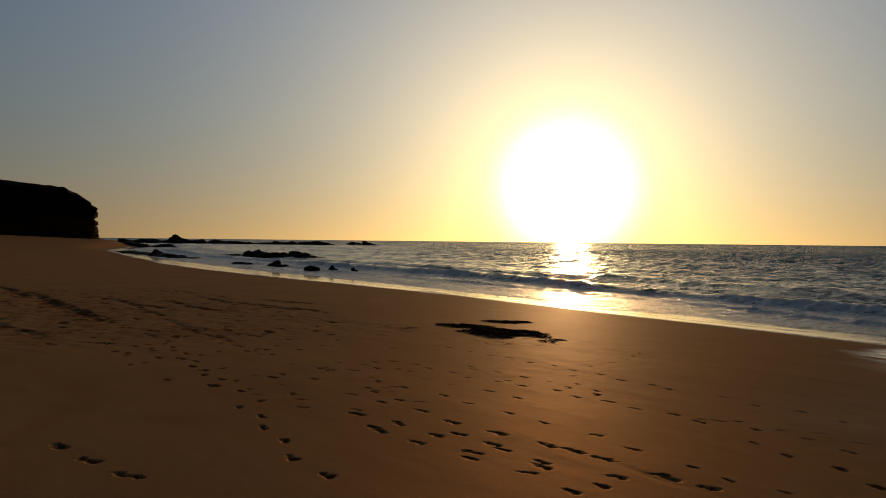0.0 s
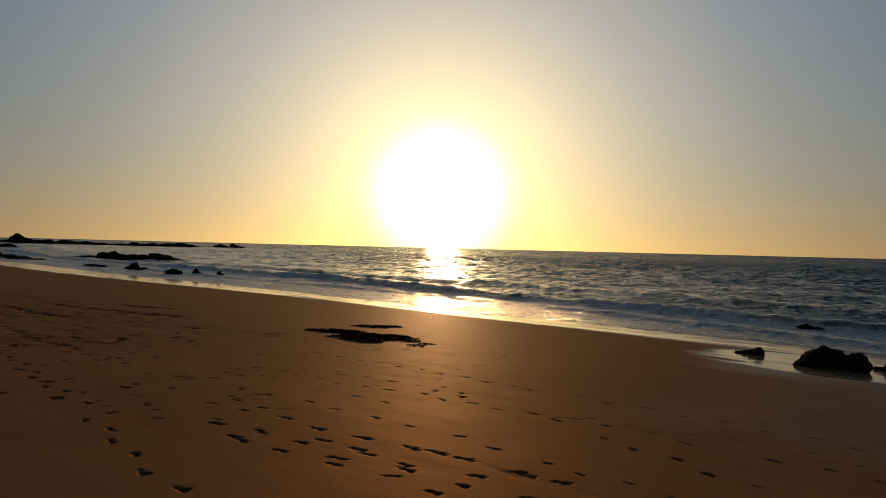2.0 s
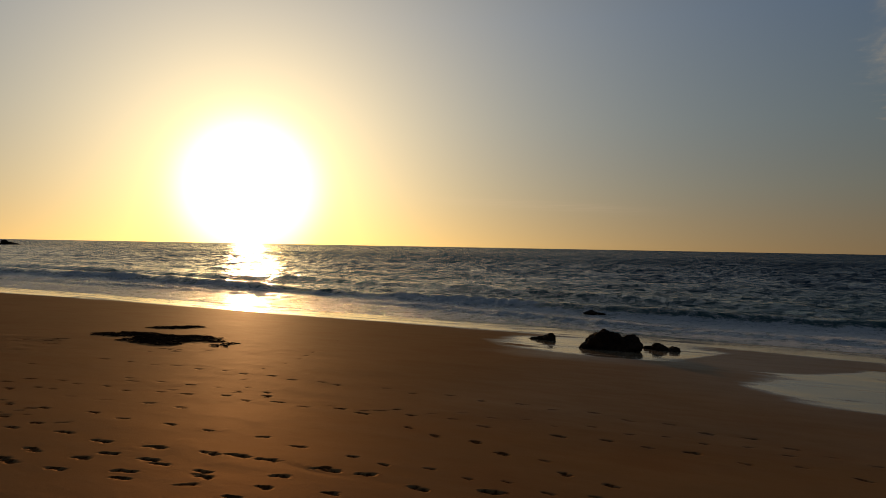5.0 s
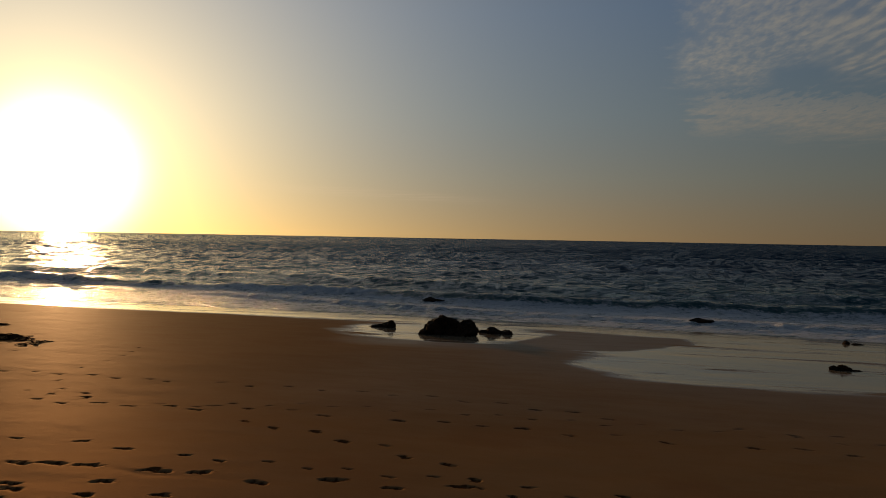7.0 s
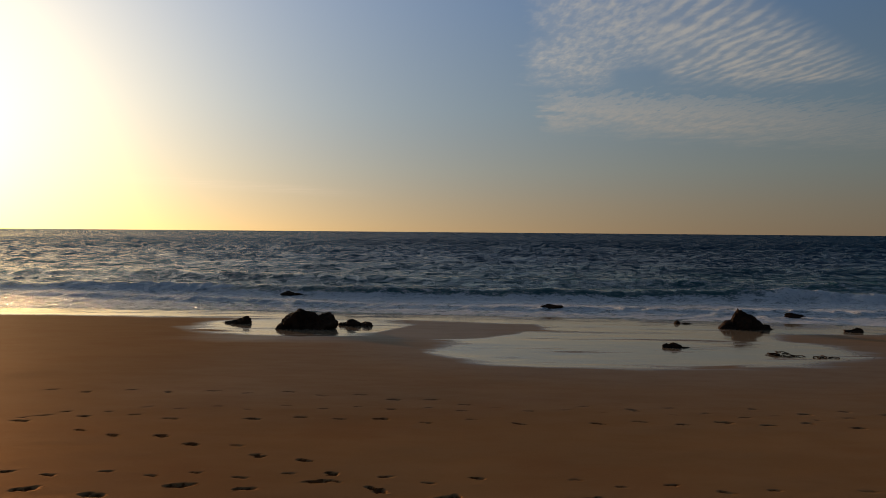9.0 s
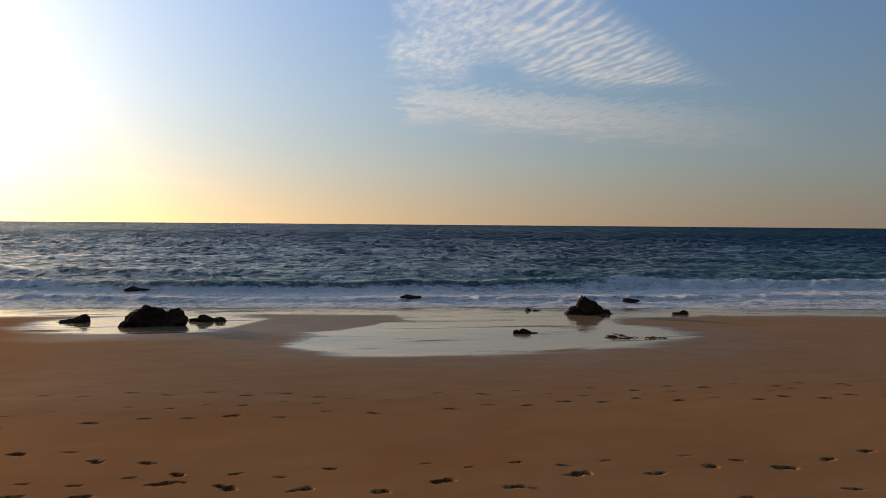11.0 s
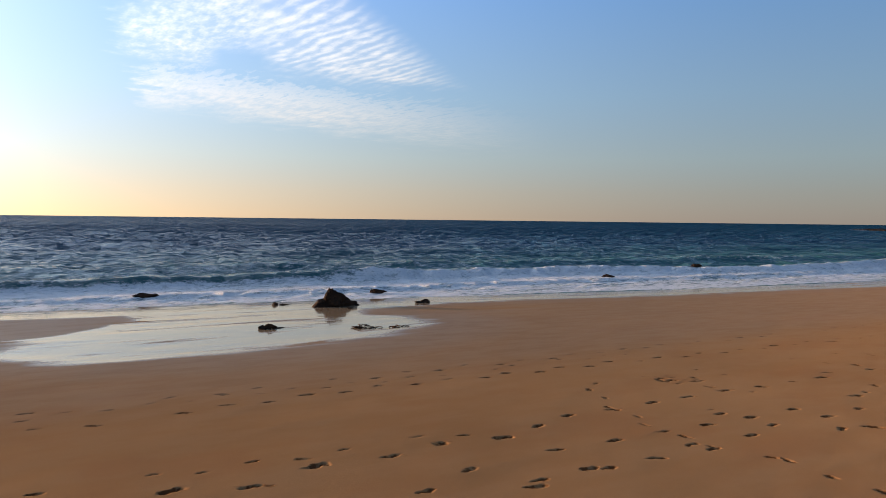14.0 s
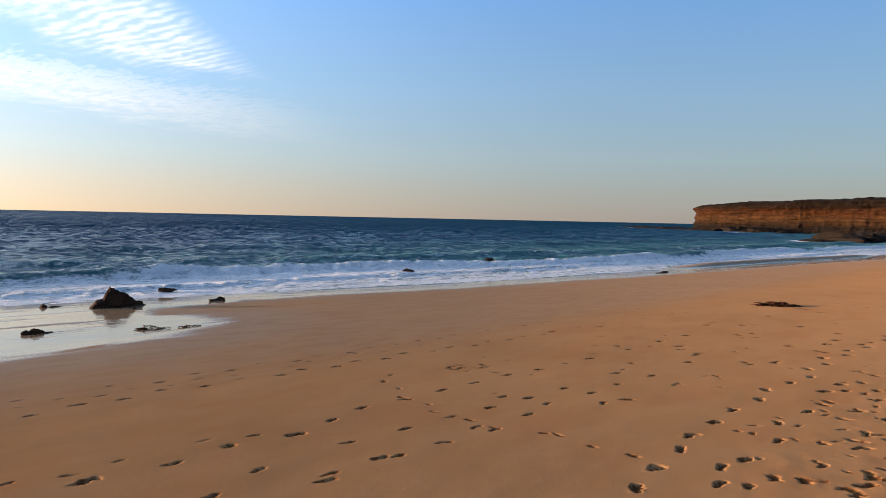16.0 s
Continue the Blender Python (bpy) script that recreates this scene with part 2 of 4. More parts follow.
def sea_material():
    m, n, p = material("sea_water")
    pos = n.put("ShaderNodeNewGeometry").outputs["Position"]
    foam, far = attribute(n, "foam"), attribute(n, "deep")
    froth = n.noise(n.scaled(pos, 1.0, 1.8, 1.0), 1.1, 7.0, 0.68, 0.6)
    lace = n.noise(n.scaled(pos, 0.8, 1.2, 1.0), 5.5, 6.0, 0.72, 0.8)
    pattern = n.math("ADD", n.math("MULTIPLY", froth, 0.6), n.math("MULTIPLY", lace, 0.4))
    cover = n.step(n.math("ADD", n.step(pattern, 0.36, 0.66, 0.0, 0.8), foam), 0.58, 1.22)
    water = n.mix(far, (0.026, 0.105, 0.12, 1), (0.003, 0.041, 0.082, 1))
    white = n.mix(n.step(lace, 0.32, 0.52), (0.48, 0.52, 0.57, 1), (0.76, 0.77, 0.79, 1))
    n.link(n.mix(cover, water, white), p.inputs["Base Color"])
    n.link(n.math("MAXIMUM", n.step(far, 0.0, 1.0, 0.09, 0.17), n.math("MULTIPLY", cover, 0.5)), p.inputs["Roughness"])
    p.inputs["IOR"].default_value = 1.33
    n.link(n.step(attribute(n, "offing"), 0.0, 0.6, 0.21, 0.11), p.inputs["Specular IOR Level"])
    chop = n.math("ADD", n.noise(n.scaled(pos, 0.7, 1.3, 1), 0.9, 6.0, 0.62, 0.4), n.math("MULTIPLY", n.noise(pos, 5.5, 4.0, 0.6), 0.25))
    chop = n.math("ADD", chop, n.math("MULTIPLY", n.math("MULTIPLY", cover, lace), 0.3))
    # the slopes of the small waves, too fine for the sheet itself
    tilt = n.put("ShaderNodeTexNoise")
    n.link(n.scaled(pos, 1.3, 1.0, 1), tilt.inputs["Vector"])
    tilt.inputs["Scale"].default_value, tilt.inputs["Detail"].default_value, tilt.inputs["Roughness"].default_value = 1.1, 5.0, 0.85
    lean = n.put("ShaderNodeVectorMath", operation="SUBTRACT")
    n.link(tilt.outputs["Color"], lean.inputs[0])
    lean.inputs[1].default_value = (0.5, 0.5, 0.5)
    slope = n.put("ShaderNodeVectorMath", operation="MULTIPLY_ADD")
    n.link(lean.outputs[0], slope.inputs[0])
    slope.inputs[1].default_value = (1.5, 3.0, 0.0)
    # the steep fronts of the wind waves face into the bay, and only they show far out
    inward = n.put("ShaderNodeVectorMath", operation="NORMALIZE")
    n.link(pos, inward.inputs[0])
    steep = n.put("ShaderNodeVectorMath", operation="SCALE")
    n.link(inward.outputs[0], steep.inputs[0])
    n.link(n.step(attribute(n, "offing"), 0.0, 1.0, -0.18, -0.36), steep.inputs[3])
    swell = n.put("ShaderNodeVectorMath", operation="ADD")
    n.link(steep.outputs[0], swell.inputs[0])
    swell.inputs[1].default_value = (-0.22, 0.0, 0.0)
    front = n.put("ShaderNodeVectorMath", operation="MULTIPLY_ADD")
    n.link(swell.outputs[0], front.inputs[0])
    front.inputs[1].default_value = (1.0, 1.0, 0.0)
    n.link(n.put("ShaderNodeNewGeometry").outputs["Normal"], front.inputs[2])
    # groups of larger waves farther out
    groups = n.put("ShaderNodeTexNoise")
    n.link(n.scaled(pos, 1.0, 0.7, 1), groups.inputs["Vector"])
    groups.inputs["Scale"].default_value, groups.inputs["Detail"].default_value, groups.inputs["Roughness"].default_value = 0.16, 4.0, 0.8
    swing = n.put("ShaderNodeVectorMath", operation="SUBTRACT")
    n.link(groups.outputs["Color"], swing.inputs[0])
    swing.inputs[1].default_value = (0.5, 0.5, 0.5)
    roll = n.put("ShaderNodeVectorMath", operation="MULTIPLY_ADD")
    n.link(swing.outputs[0], roll.inputs[0])
    roll.inputs[1].default_value = (0.7, 1.5, 0.0)
    n.link(front.outputs[0], roll.inputs[2])
    n.link(roll.outputs[0], slope.inputs[2])
    unit = n.put("ShaderNodeVectorMath", operation="NORMALIZE")
    n.link(slope.outputs[0], unit.inputs[0])
    b = n.put("ShaderNodeBump")
    b.inputs["Strength"].default_value, b.inputs["Distance"].default_value = 0.7, 0.25
    n.link(chop, b.inputs["Height"])
    flat = n.put("ShaderNodeMix", data_type="VECTOR")
    n.link(cover, flat.inputs[0])
    n.link(unit.outputs[0], flat.inputs[4])
    n.link(n.put("ShaderNodeNewGeometry").outputs["Normal"], flat.inputs[5])
    n.link(flat.outputs[1], b.inputs["Normal"])
    n.link(b.outputs[0], p.inputs["Normal"])
    return m


def rock_material(name, dark, light, red):
    m, n, p = material(name)
    pos = n.put("ShaderNodeTexCoord").outputs["Object"]
    a, b = n.noise(pos, 2.2, 6.0, 0.65), n.noise(pos, 14.0, 5.0, 0.7)
    c = n.mix(n.step(a, 0.35, 0.65), (*dark, 1), (*light, 1))
    c = n.mix(n.step(b, 0.45, 0.75, 0.0, 0.6), c, (*red, 1))
    n.link(c, p.inputs["Base Color"])
    n.link(n.step(b, 0.3, 0.7, 0.6, 0.95), p.inputs["Roughness"])
    p.inputs["Specular IOR Level"].default_value = 0.08
    bump(n, p, n.math("ADD", n.math("MULTIPLY", a, 2.0), b), 0.9, 0.05)
    return m


def cliff_material():
    m, n, p = material("cliff_rock")
    pos = n.put("ShaderNodeNewGeometry").outputs["Position"]
    sepz = n.put("ShaderNodeSeparateXYZ")
    n.link(pos, sepz.inputs[0])
    rough = n.noise(pos, 0.1, 4.0, 0.6)
    level = n.math("ADD", sepz.outputs[2], n.math("MULTIPLY", n.math("SUBTRACT", rough, 0.5), 2.6))
    strata = n.ramp(n.math("DIVIDE", n.math("ADD", level, 1.0), 15.5), [
        (0.0, (0.010, 0.008, 0.007)), (0.17, (0.013, 0.010, 0.009)), (0.23, (0.036, 0.019, 0.010)), (0.40, (0.086, 0.040, 0.016)),
        (0.55, (0.080, 0.028, 0.009)), (0.66, (0.060, 0.021, 0.008)), (0.74, (0.014, 0.008, 0.005)), (0.95, (0.011, 0.007, 0.005))])
    fine = n.noise(n.scaled(pos, 1, 1, 2.6), 0.5, 7.0, 0.7)
    beds = n.noise(n.scaled(pos, 0.05, 0.05, 1.0), 1.1, 4.0, 0.7, 0.3)
    streak = n.noise(n.scaled(pos, 1, 1, 0.15), 0.35, 4.0, 0.6)
    c = n.mix(n.step(fine, 0.35, 0.7, 0.0, 0.6), strata, (0.018, 0.011, 0.008, 1))
    c = n.mix(n.step(beds, 0.5, 0.6, 0.0, 0.6), c, (0.022, 0.012, 0.008, 1))
    c = n.mix(n.step(streak, 0.55, 0.72, 0.0, 0.3), c, (0.075, 0.036, 0.015, 1))
    n.link(c, p.inputs["Base Color"])
    p.inputs["Roughness"].default_value = 0.9
    p.inputs["Specular IOR Level"].default_value = 0.08
    bump(n, p, n.math("ADD", fine, n.noise(pos, 2.0, 5.0, 0.7)), 1.0, 0.8)
    return m


def weed_material():
    m, n, p = material("dried_seaweed")
    pos = n.put("ShaderNodeNewGeometry").outputs["Position"]
    n.link(n.mix(n.noise(pos, 9.0, 4.0), (0.020, 0.010, 0.006, 1), (0.085, 0.032, 0.016, 1)), p.inputs["Base Color"])
    p.inputs["Roughness"].default_value = 0.95
    p.inputs["Specular IOR Level"].default_value = 0.05
    return m


SAND, SEA_M, WEED = sand_material(), sea_material(), weed_material()
ROCK = rock_material("brown_rock", (0.018, 0.011, 0.008), (0.06, 0.030, 0.017), (0.115, 0.046, 0.022))
REEF = rock_material("dark_reef_rock", (0.007, 0.006, 0.006), (0.018, 0.013, 0.010), (0.030, 0.018, 0.012))
CLIFF = cliff_material()

# ---- plan of the beach ----
SEA = -1.2
ZS = -1.1                                             # height of the sand where the wet strip begins
SHORE_X = [-2500, -420, -300, -262, -230, -190, -120, -75, -40, -20, -9, 10, 15, 30, 54, 87, 150, 230, 330, 2500]
SHORE_Y = [180, 95, 82, 73, 60, 46, 34, 30, 29, 27.8, 27.4, 25.3, 24.3, 21.2, 18.5, 14.5, 12.0, 18, 55, 150]


def shore(x):
    return (np.interp(x - 4, SHORE_X, SHORE_Y) + np.interp(x, SHORE_X, SHORE_Y) * 2 + np.interp(x + 4, SHORE_X, SHORE_Y)) / 4


def smooth(v, lo, hi):
    t = np.clip((v - lo) / (hi - lo), 0, 1)
    return t * t * (3 - 2 * t)


def lattice(ix, iy, seed):
    h = np.sin(ix * 127.1 + iy * 311.7 + seed * 74.7) * 43758.5453
    return h - np.floor(h)


def vnoise(x, y, seed=0):
    """Smooth value noise, about 0 to 1."""
    ix, iy = np.floor(x), np.floor(y)
    fx, fy = x - ix, y - iy
    fx, fy = fx * fx * (3 - 2 * fx), fy * fy * (3 - 2 * fy)
    a, b = lattice(ix, iy, seed), lattice(ix + 1, iy, seed)
    c, d = lattice(ix, iy + 1, seed), lattice(ix + 1, iy + 1, seed)
    return a + (b - a) * fx + (c - a) * fy + (a - b - c + d) * fx * fy


def fbm(x, y, seed=0, octaves=4):
    total, amp = 0.0, 0.5
    for k in range(octaves):
        total = total + amp * vnoise(x * 2 ** k + 17.3 * k, y * 2 ** k - 9.1 * k, seed + k)
        amp *= 0.5
    return total


def beach_height(x, y):
    """The sand without its footprints."""
    s = y - shore(x)
    z = np.where(s < 0, ZS - 0.04 * np.maximum(s, -45), ZS - 0.04 * np.minimum(s, 6) - 0.05 * np.maximum(s - 6, 0))
    z = np.maximum(z, -9.0)
    z = z + 2.05 * smooth(-x, 130, 270) * smooth(-s, 0.5, 10)          # dry bank below the western cliff
    z = z + 0.29 * np.exp(-((s - 3.5 - 0.5 * np.sin(x * 0.11)) / 0.9) ** 4) * smooth(x, 48, 60) * smooth(100 - x, 0, 10)   # sand bar in the wash
    z = z + 0.04 * (fbm(x * 0.12, y * 0.2, 3) - 0.5) * smooth(-s, 1, 8)
    return z


def pool_depth(x, y):
    """How far a place lies inside the wet hollows, about -1 to 1."""
    u, v = (x - 5.8) / 5.3, (y - 19.2) / 4.1
    big = 1 - np.sqrt(u * u + v * v)
    tongue = 1 - np.sqrt(((x - 2.9) / 2.6) ** 2 + ((y - 17.6) / 2.3) ** 2)
    open_side = np.minimum(smooth(x, 2.0, 5.0), 1) * smooth(y, 18.5, 22.0) * smooth(17.5 - x, 0, 4) * 1.1 - 0.7
    moat = 1 - np.sqrt(((x + 4.2) / 3.6) ** 2 + ((y - 23.5) / 2.8) ** 2)
    spit = 1 - np.sqrt(((x - 0.5 - 0.25 * (y - 22)) / 2.4) ** 2 + ((y - 22.6) / 2.7) ** 2)
    tail = 1 - np.sqrt(((x - 13.9) / 4.6) ** 2 + ((y - 21.5 + 0.1 * (x - 13.9)) / 1.9) ** 2)      # tongue of sand from the east
    d = np.maximum(np.maximum(big, tongue), np.maximum(open_side, moat * 0.9)) - 1.4 * np.maximum(spit, 0) - 1.3 * np.maximum(tail, 0)
    return d + 0.45 * (fbm(x * 0.3, y * 1.1, 11) - 0.47) * smooth(d, -0.45, -0.1)


# ---- footprints ----
random.seed(7)
PRINTS = []                                           # x, y, heading, length, width, depth


def trail(points, step=0.66, length=0.27, depth=0.03, stance=0.09, lost=0.08):
    """Footprints left by somebody walking along a line of points."""
    left, carry = 1, random.random() * step
    for (x0, y0), (x1, y1) in zip(points, points[1:]):
        run, heading = math.hypot(x1 - x0, y1 - y0), math.atan2(y1 - y0, x1 - x0)
        while carry < run:
            f = carry / run
            wob = random.gauss(0, 0.035)
            px = x0 + (x1 - x0) * f - math.sin(heading) * (left * stance + wob)
            py = y0 + (y1 - y0) * f + math.cos(heading) * (left * stance + wob)
            if random.random() > lost:
                PRINTS.append((px, py, heading + left * 0.12 + random.gauss(0, 0.14), length * random.uniform(0.62, 0.9),
                               length * random.uniform(0.25, 0.34), depth * random.uniform(0.45, 1.5)))
            left, carry = -left, carry + step * random.uniform(0.9, 1.1)
        carry -= run


def scatter(x0, x1, y0, y1, count, length=0.26, depth=0.03, heading=0.0, spread=0.6):
    for _ in range(count):
        PRINTS.append((random.uniform(x0, x1), random.uniform(y0, y1), heading + random.gauss(0, spread), length * random.uniform(0.75, 1.15),
                       length * random.uniform(0.28, 0.42), depth * random.uniform(0.5, 1.3)))


def steps(points, length=0.27, depth=0.03, heading=None):
    """Single footprints at the given places, headed along the way from one to the next."""
    for k, (px, py) in enumerate(points):
        (ax, ay), (bx, by) = points[max(k - 1, 0)], points[min(k + 1, len(points) - 1)]
        way = math.atan2(by - ay, bx - ax) if heading is None else heading
        PRINTS.append((px, py, way + random.gauss(0, 0.15), length * random.uniform(0.75, 1.0), length * random.uniform(0.25, 0.34), depth * random.uniform(0.7, 1.2)))


# walkers along the shore
steps([(-13.7, 11.45), (-12.9, 11.5), (-12.2, 11.5), (-11.7, 11.65), (-10.95, 11.6), (-10.35, 11.75), (-9.75, 11.65), (-9.1, 11.8), (-8.5, 11.65), (-7.85, 11.8), (-7.4, 11.7)], 0.25, 0.026)
trail([(-6.8, 11.8), (-6.2, 11.9), (-2.2, 11.9), (2.1, 11.0), (6.9, 10.8), (13.5, 10.6), (24, 10.0)], 0.66, 0.26, 0.024)
steps([(-12.4, 8.75), (-11.85, 9.0), (-11.3, 8.9), (-10.7, 9.05), (-10.1, 8.95), (-9.5, 9.2), (-9.0, 9.3), (-8.4, 9.6), (-7.8, 9.45), (-7.3, 9.65), (-6.7, 9.6), (-6.1, 9.8)], 0.25, 0.028)
trail([(-5.6, 9.9), (-4.9, 10.1), (1.1, 10.0), (5.4, 10.0), (10.7, 9.5), (22, 8.6)], 0.62, 0.26, 0.027)
steps([(-10.35, 9.95), (-9.65, 10.05), (-9.05, 10.15), (-8.5, 10.05), (-7.8, 10.0)], 0.22, 0.022)
trail([(-6.8, 9.6), (-4.2, 10.6), (-1.2, 10.8), (1.8, 10.8), (6, 10.4), (12, 10.2)], 0.55, 0.19, 0.018)
steps([(-10.55, 15.0), (-10.25, 14.3), (-10.0, 13.4), (-9.9, 12.5), (-9.25, 11.1), (-8.6, 10.45), (-8.0, 10.25), (-7.75, 9.95)], 0.19, 0.024)
trail([(-10.7, 15.6), (-12.4, 20.1), (-13.4, 23.5)], 0.4, 0.15, 0.02, 0.06)
# the worn line nearer the dry sand
steps([(-8.5, 5.4), (-8.25, 6.35), (-7.45, 6.3), (-6.65, 6.45), (-5.9, 6.6), (-5.55, 6.7), (-5.15, 6.75), (-4.35, 6.8)], 0.34, 0.045, 0.1)
steps([(-7.75, 5.2), (-7.55, 5.15), (-7.75, 5.6), (-6.85, 5.25), (-7.0, 5.65), (-6.9, 5.95), (-6.0, 5.35), (-6.15, 5.55), (-6.3, 6.0), (-6.05, 5.95), (-5.25, 5.55), (-5.45, 6.0), (-5.3, 5.85),
       (-4.55, 5.5), (-4.5, 5.9), (-4.6, 6.3)], 0.29, 0.038, 0.15)
steps([(-8.3, 7.35), (-7.45, 7.45), (-6.75, 7.45), (-5.9, 7.6), (-5.2, 7.45)], 0.23, 0.028, 0.1)
steps([(-9.0, 6.15), (-9.75, 6.5), (-9.75, 6.05), (-9.0, 6.5), (-9.8, 7.2), (-8.95, 7.4)], 0.24, 0.028, 0.2)
trail([(-3.9, 6.8), (-2.9, 6.8), (-0.7, 7.2), (0.2, 6.7), (2.5, 6.6), (5.6, 6.65)], 0.74, 0.33, 0.042)
trail([(-4.6, 7.4), (-0.3, 7.35), (2.2, 7.2), (6.1, 6.85)], 0.5, 0.18, 0.024)
trail([(-6.0, 9.7), (-4.5, 9.1), (-3.1, 8.8), (-1.8, 8.2), (-0.7, 7.5)], 0.58, 0.25, 0.03)
trail([(-4.0, 6.0), (-2.5, 6.0), (-0.8, 5.7)], 0.55, 0.3, 0.04)
steps([(6.25, 6.7), (6.95, 6.9), (7.7, 6.8), (8.5, 6.8), (9.25, 6.75), (10.1, 6.75), (10.85, 6.6), (12.45, 6.5), (14.0, 6.45), (15.5, 6.45), (16.8, 6.4), (19.7, 6.05)], 0.26, 0.034)
steps([(5.75, 5.8), (6.6, 5.7), (7.4, 5.65), (8.15, 5.55), (8.95, 5.5), (9.85, 5.45), (11.45, 5.4)], 0.24, 0.028)
trail([(1.6, 5.4), (3.4, 5.5), (5.0, 5.75)], 0.7, 0.26, 0.034)
steps([(4.8, 5.0), (4.95, 5.1), (5.6, 5.1), (5.8, 5.0), (6.5, 4.95), (7.25, 5.1), (7.3, 4.85), (8.15, 4.95), (8.85, 5.1), (9.85, 4.95), (10.65, 4.95), (11.65, 4.85), (13.3, 4.9), (14.1, 5.1)], 0.22, 0.028, -0.05)
# small feet crossing towards the dry sand
steps([(8.8, 8.25), (8.35, 7.95), (8.15, 7.4), (7.75, 6.95), (7.7, 6.35), (7.45, 6.0), (7.45, 5.35), (7.35, 4.9), (7.55, 4.3), (7.6, 4.15), (7.45, 3.6), (7.45, 3.1)], 0.17, 0.026)
steps([(-9.95, 4.55), (-9.7, 4.1), (-9.0, 4.15), (-8.45, 3.9), (-7.7, 3.85), (-7.05, 3.6), (-6.3, 3.65)], 0.27, 0.05)
trail([(-18.9, 5.6), (-13.3, 4.8), (-10.4, 4.4)], 0.55, 0.3, 0.045)
steps([(-8.75, 1.6), (-8.05, 1.75), (-7.35, 1.95)], 0.34, 0.07)
# deep tracks in the soft dry sand
steps([(6.6, 2.65), (7.25, 2.75), (8.0, 2.8), (8.6, 2.95), (9.4, 2.95), (10.15, 3.0), (11.0, 2.9), (11.75, 3.05)], 0.28, 0.085)
trail([(12.5, 2.85), (15.5, 3.0), (18.7, 2.7), (30, 2.6)], 0.72, 0.3, 0.075, 0.08, 0.02)
steps([(7.2, 2.1), (7.7, 2.25), (8.1, 2.15), (9.05, 2.1), (9.85, 2.35)], 0.25, 0.065)
scatter(6.8, 9.6, 0.5, 1.9, 30, 0.2, 0.05, 0.0, 1.2)
scatter(9.4, 15.5, 0.2, 2.4, 60, 0.21, 0.05, 0.0, 1.2)
scatter(8.0, 16.0, 0.2, 2.6, 70, 0.12, 0.034, 0.0, 1.2)
scatter(9.85, 10.65, 7.4, 8.05, 26, 0.11, 0.03)
scatter(8.0, 17.0, 3.4, 7.6, 16, 0.19, 0.036)
scatter(8.0, 20.0, 3.2, 8.4, 44, 0.11, 0.022)
scatter(-12.5, -8.6, 4.6, 7.4, 16, 0.22, 0.018, 0.1, 0.35)
scatter(-16.0, -8.0, 6.5, 10.0, 30, 0.22, 0.016, 0.1, 0.4)
scatter(-22.0, -11.0, 3.6, 8.5, 80, 0.26, 0.03, 0.0, 0.5)
scatter(-38.0, -17.0, 2.5, 13.5, 150, 0.45, 0.06, 0.0, 0.7)
scatter(-14.6, -12.8, 13.0, 15.0, 14, 0.2, 0.03)
scatter(14.0, 40.0, 2.0, 7.0, 50, 0.28, 0.03)
# tyre and drag marks: from, to, half width, depth
RUTS = [(-41, 4.4, -23, 5.2, 0.22, 0.05), (-36, 5.3, -20.5, 5.0, 0.16, 0.045), (-33, 7.0, -23, 8.6, 0.14, 0.04), (-31, 9.2, -23, 9.9, 0.16, 0.045),
        (-32, 11.2, -24, 12.6, 0.14, 0.04), (-31, 13.4, -26.5, 15.4, 0.18, 0.05), (-28.5, 12.0, -22.5, 14.0, 0.18, 0.05), (-24, 2.3, -18, 3.0, 0.14, 0.04),
        (-30, 7.6, -15, 6.6, 0.12, 0.03), (-5.9, 6.62, -3.0, 6.85, 0.07, 0.012)]


def print_shape(u, v, length, width, depth, rnd):
    """The relief of one footprint: u runs heel to toe, v across."""
    a, b = u / (length * 0.5), v / (width * 0.5)
    heel = np.exp(-(((a + 0.58) / 0.42) ** 2 + (b / 0.72) ** 2) ** 2)
    ball = np.exp(-(((a - 0.42) / 0.52) ** 2 + ((b - 0.1 * rnd) / 0.95) ** 2) ** 2)
    arch = np.exp(-((a / 0.6) ** 2 + ((b + 0.3 * rnd) / 0.6) ** 2) ** 2)
    pit = np.maximum(np.maximum(heel, ball), 0.35 * arch)
    r = np.sqrt((a / 1.12) ** 2 + (b / 1.25) ** 2)
    crumbs = vnoise(u * 38 + rnd * 5, v * 38, 14)
    rim = np.exp(-((r - 1.15) / 0.26) ** 2) * (0.35 + 0.65 * np.clip(-a, 0, 1)) * crumbs * 2
    rough = 0.30 * (crumbs - 0.5) * np.exp(-(r / 1.15) ** 4)
    # ragged colour mask over the print, stronger the deeper it is
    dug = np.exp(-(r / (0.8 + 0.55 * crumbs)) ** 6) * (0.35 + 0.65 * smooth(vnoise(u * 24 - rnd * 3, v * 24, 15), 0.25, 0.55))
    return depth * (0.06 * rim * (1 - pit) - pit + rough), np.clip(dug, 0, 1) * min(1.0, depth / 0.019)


# ---- the ground ----
def mesh_from(name, verts, quads, layers, mat):
    me = bpy.data.meshes.new(name)
    me.vertices.add(len(verts))
    me.vertices.foreach_set("co", verts.astype(np.float32).ravel())
    me.loops.add(quads.size)
    me.loops.foreach_set("vertex_index", quads.astype(np.int32).ravel())
    me.polygons.add(len(quads))
    me.polygons.foreach_set("loop_start", np.arange(0, quads.size, 4, dtype=np.int32))
    me.polygons.foreach_set("use_smooth", np.ones(len(quads), dtype=bool))
    for key, values in layers.items():
        me.attributes.new(key, "FLOAT", "POINT").data.foreach_set("value", values.astype(np.float32))
    me.materials.append(mat)
    me.update(calc_edges=True)
    me.validate()
    return me


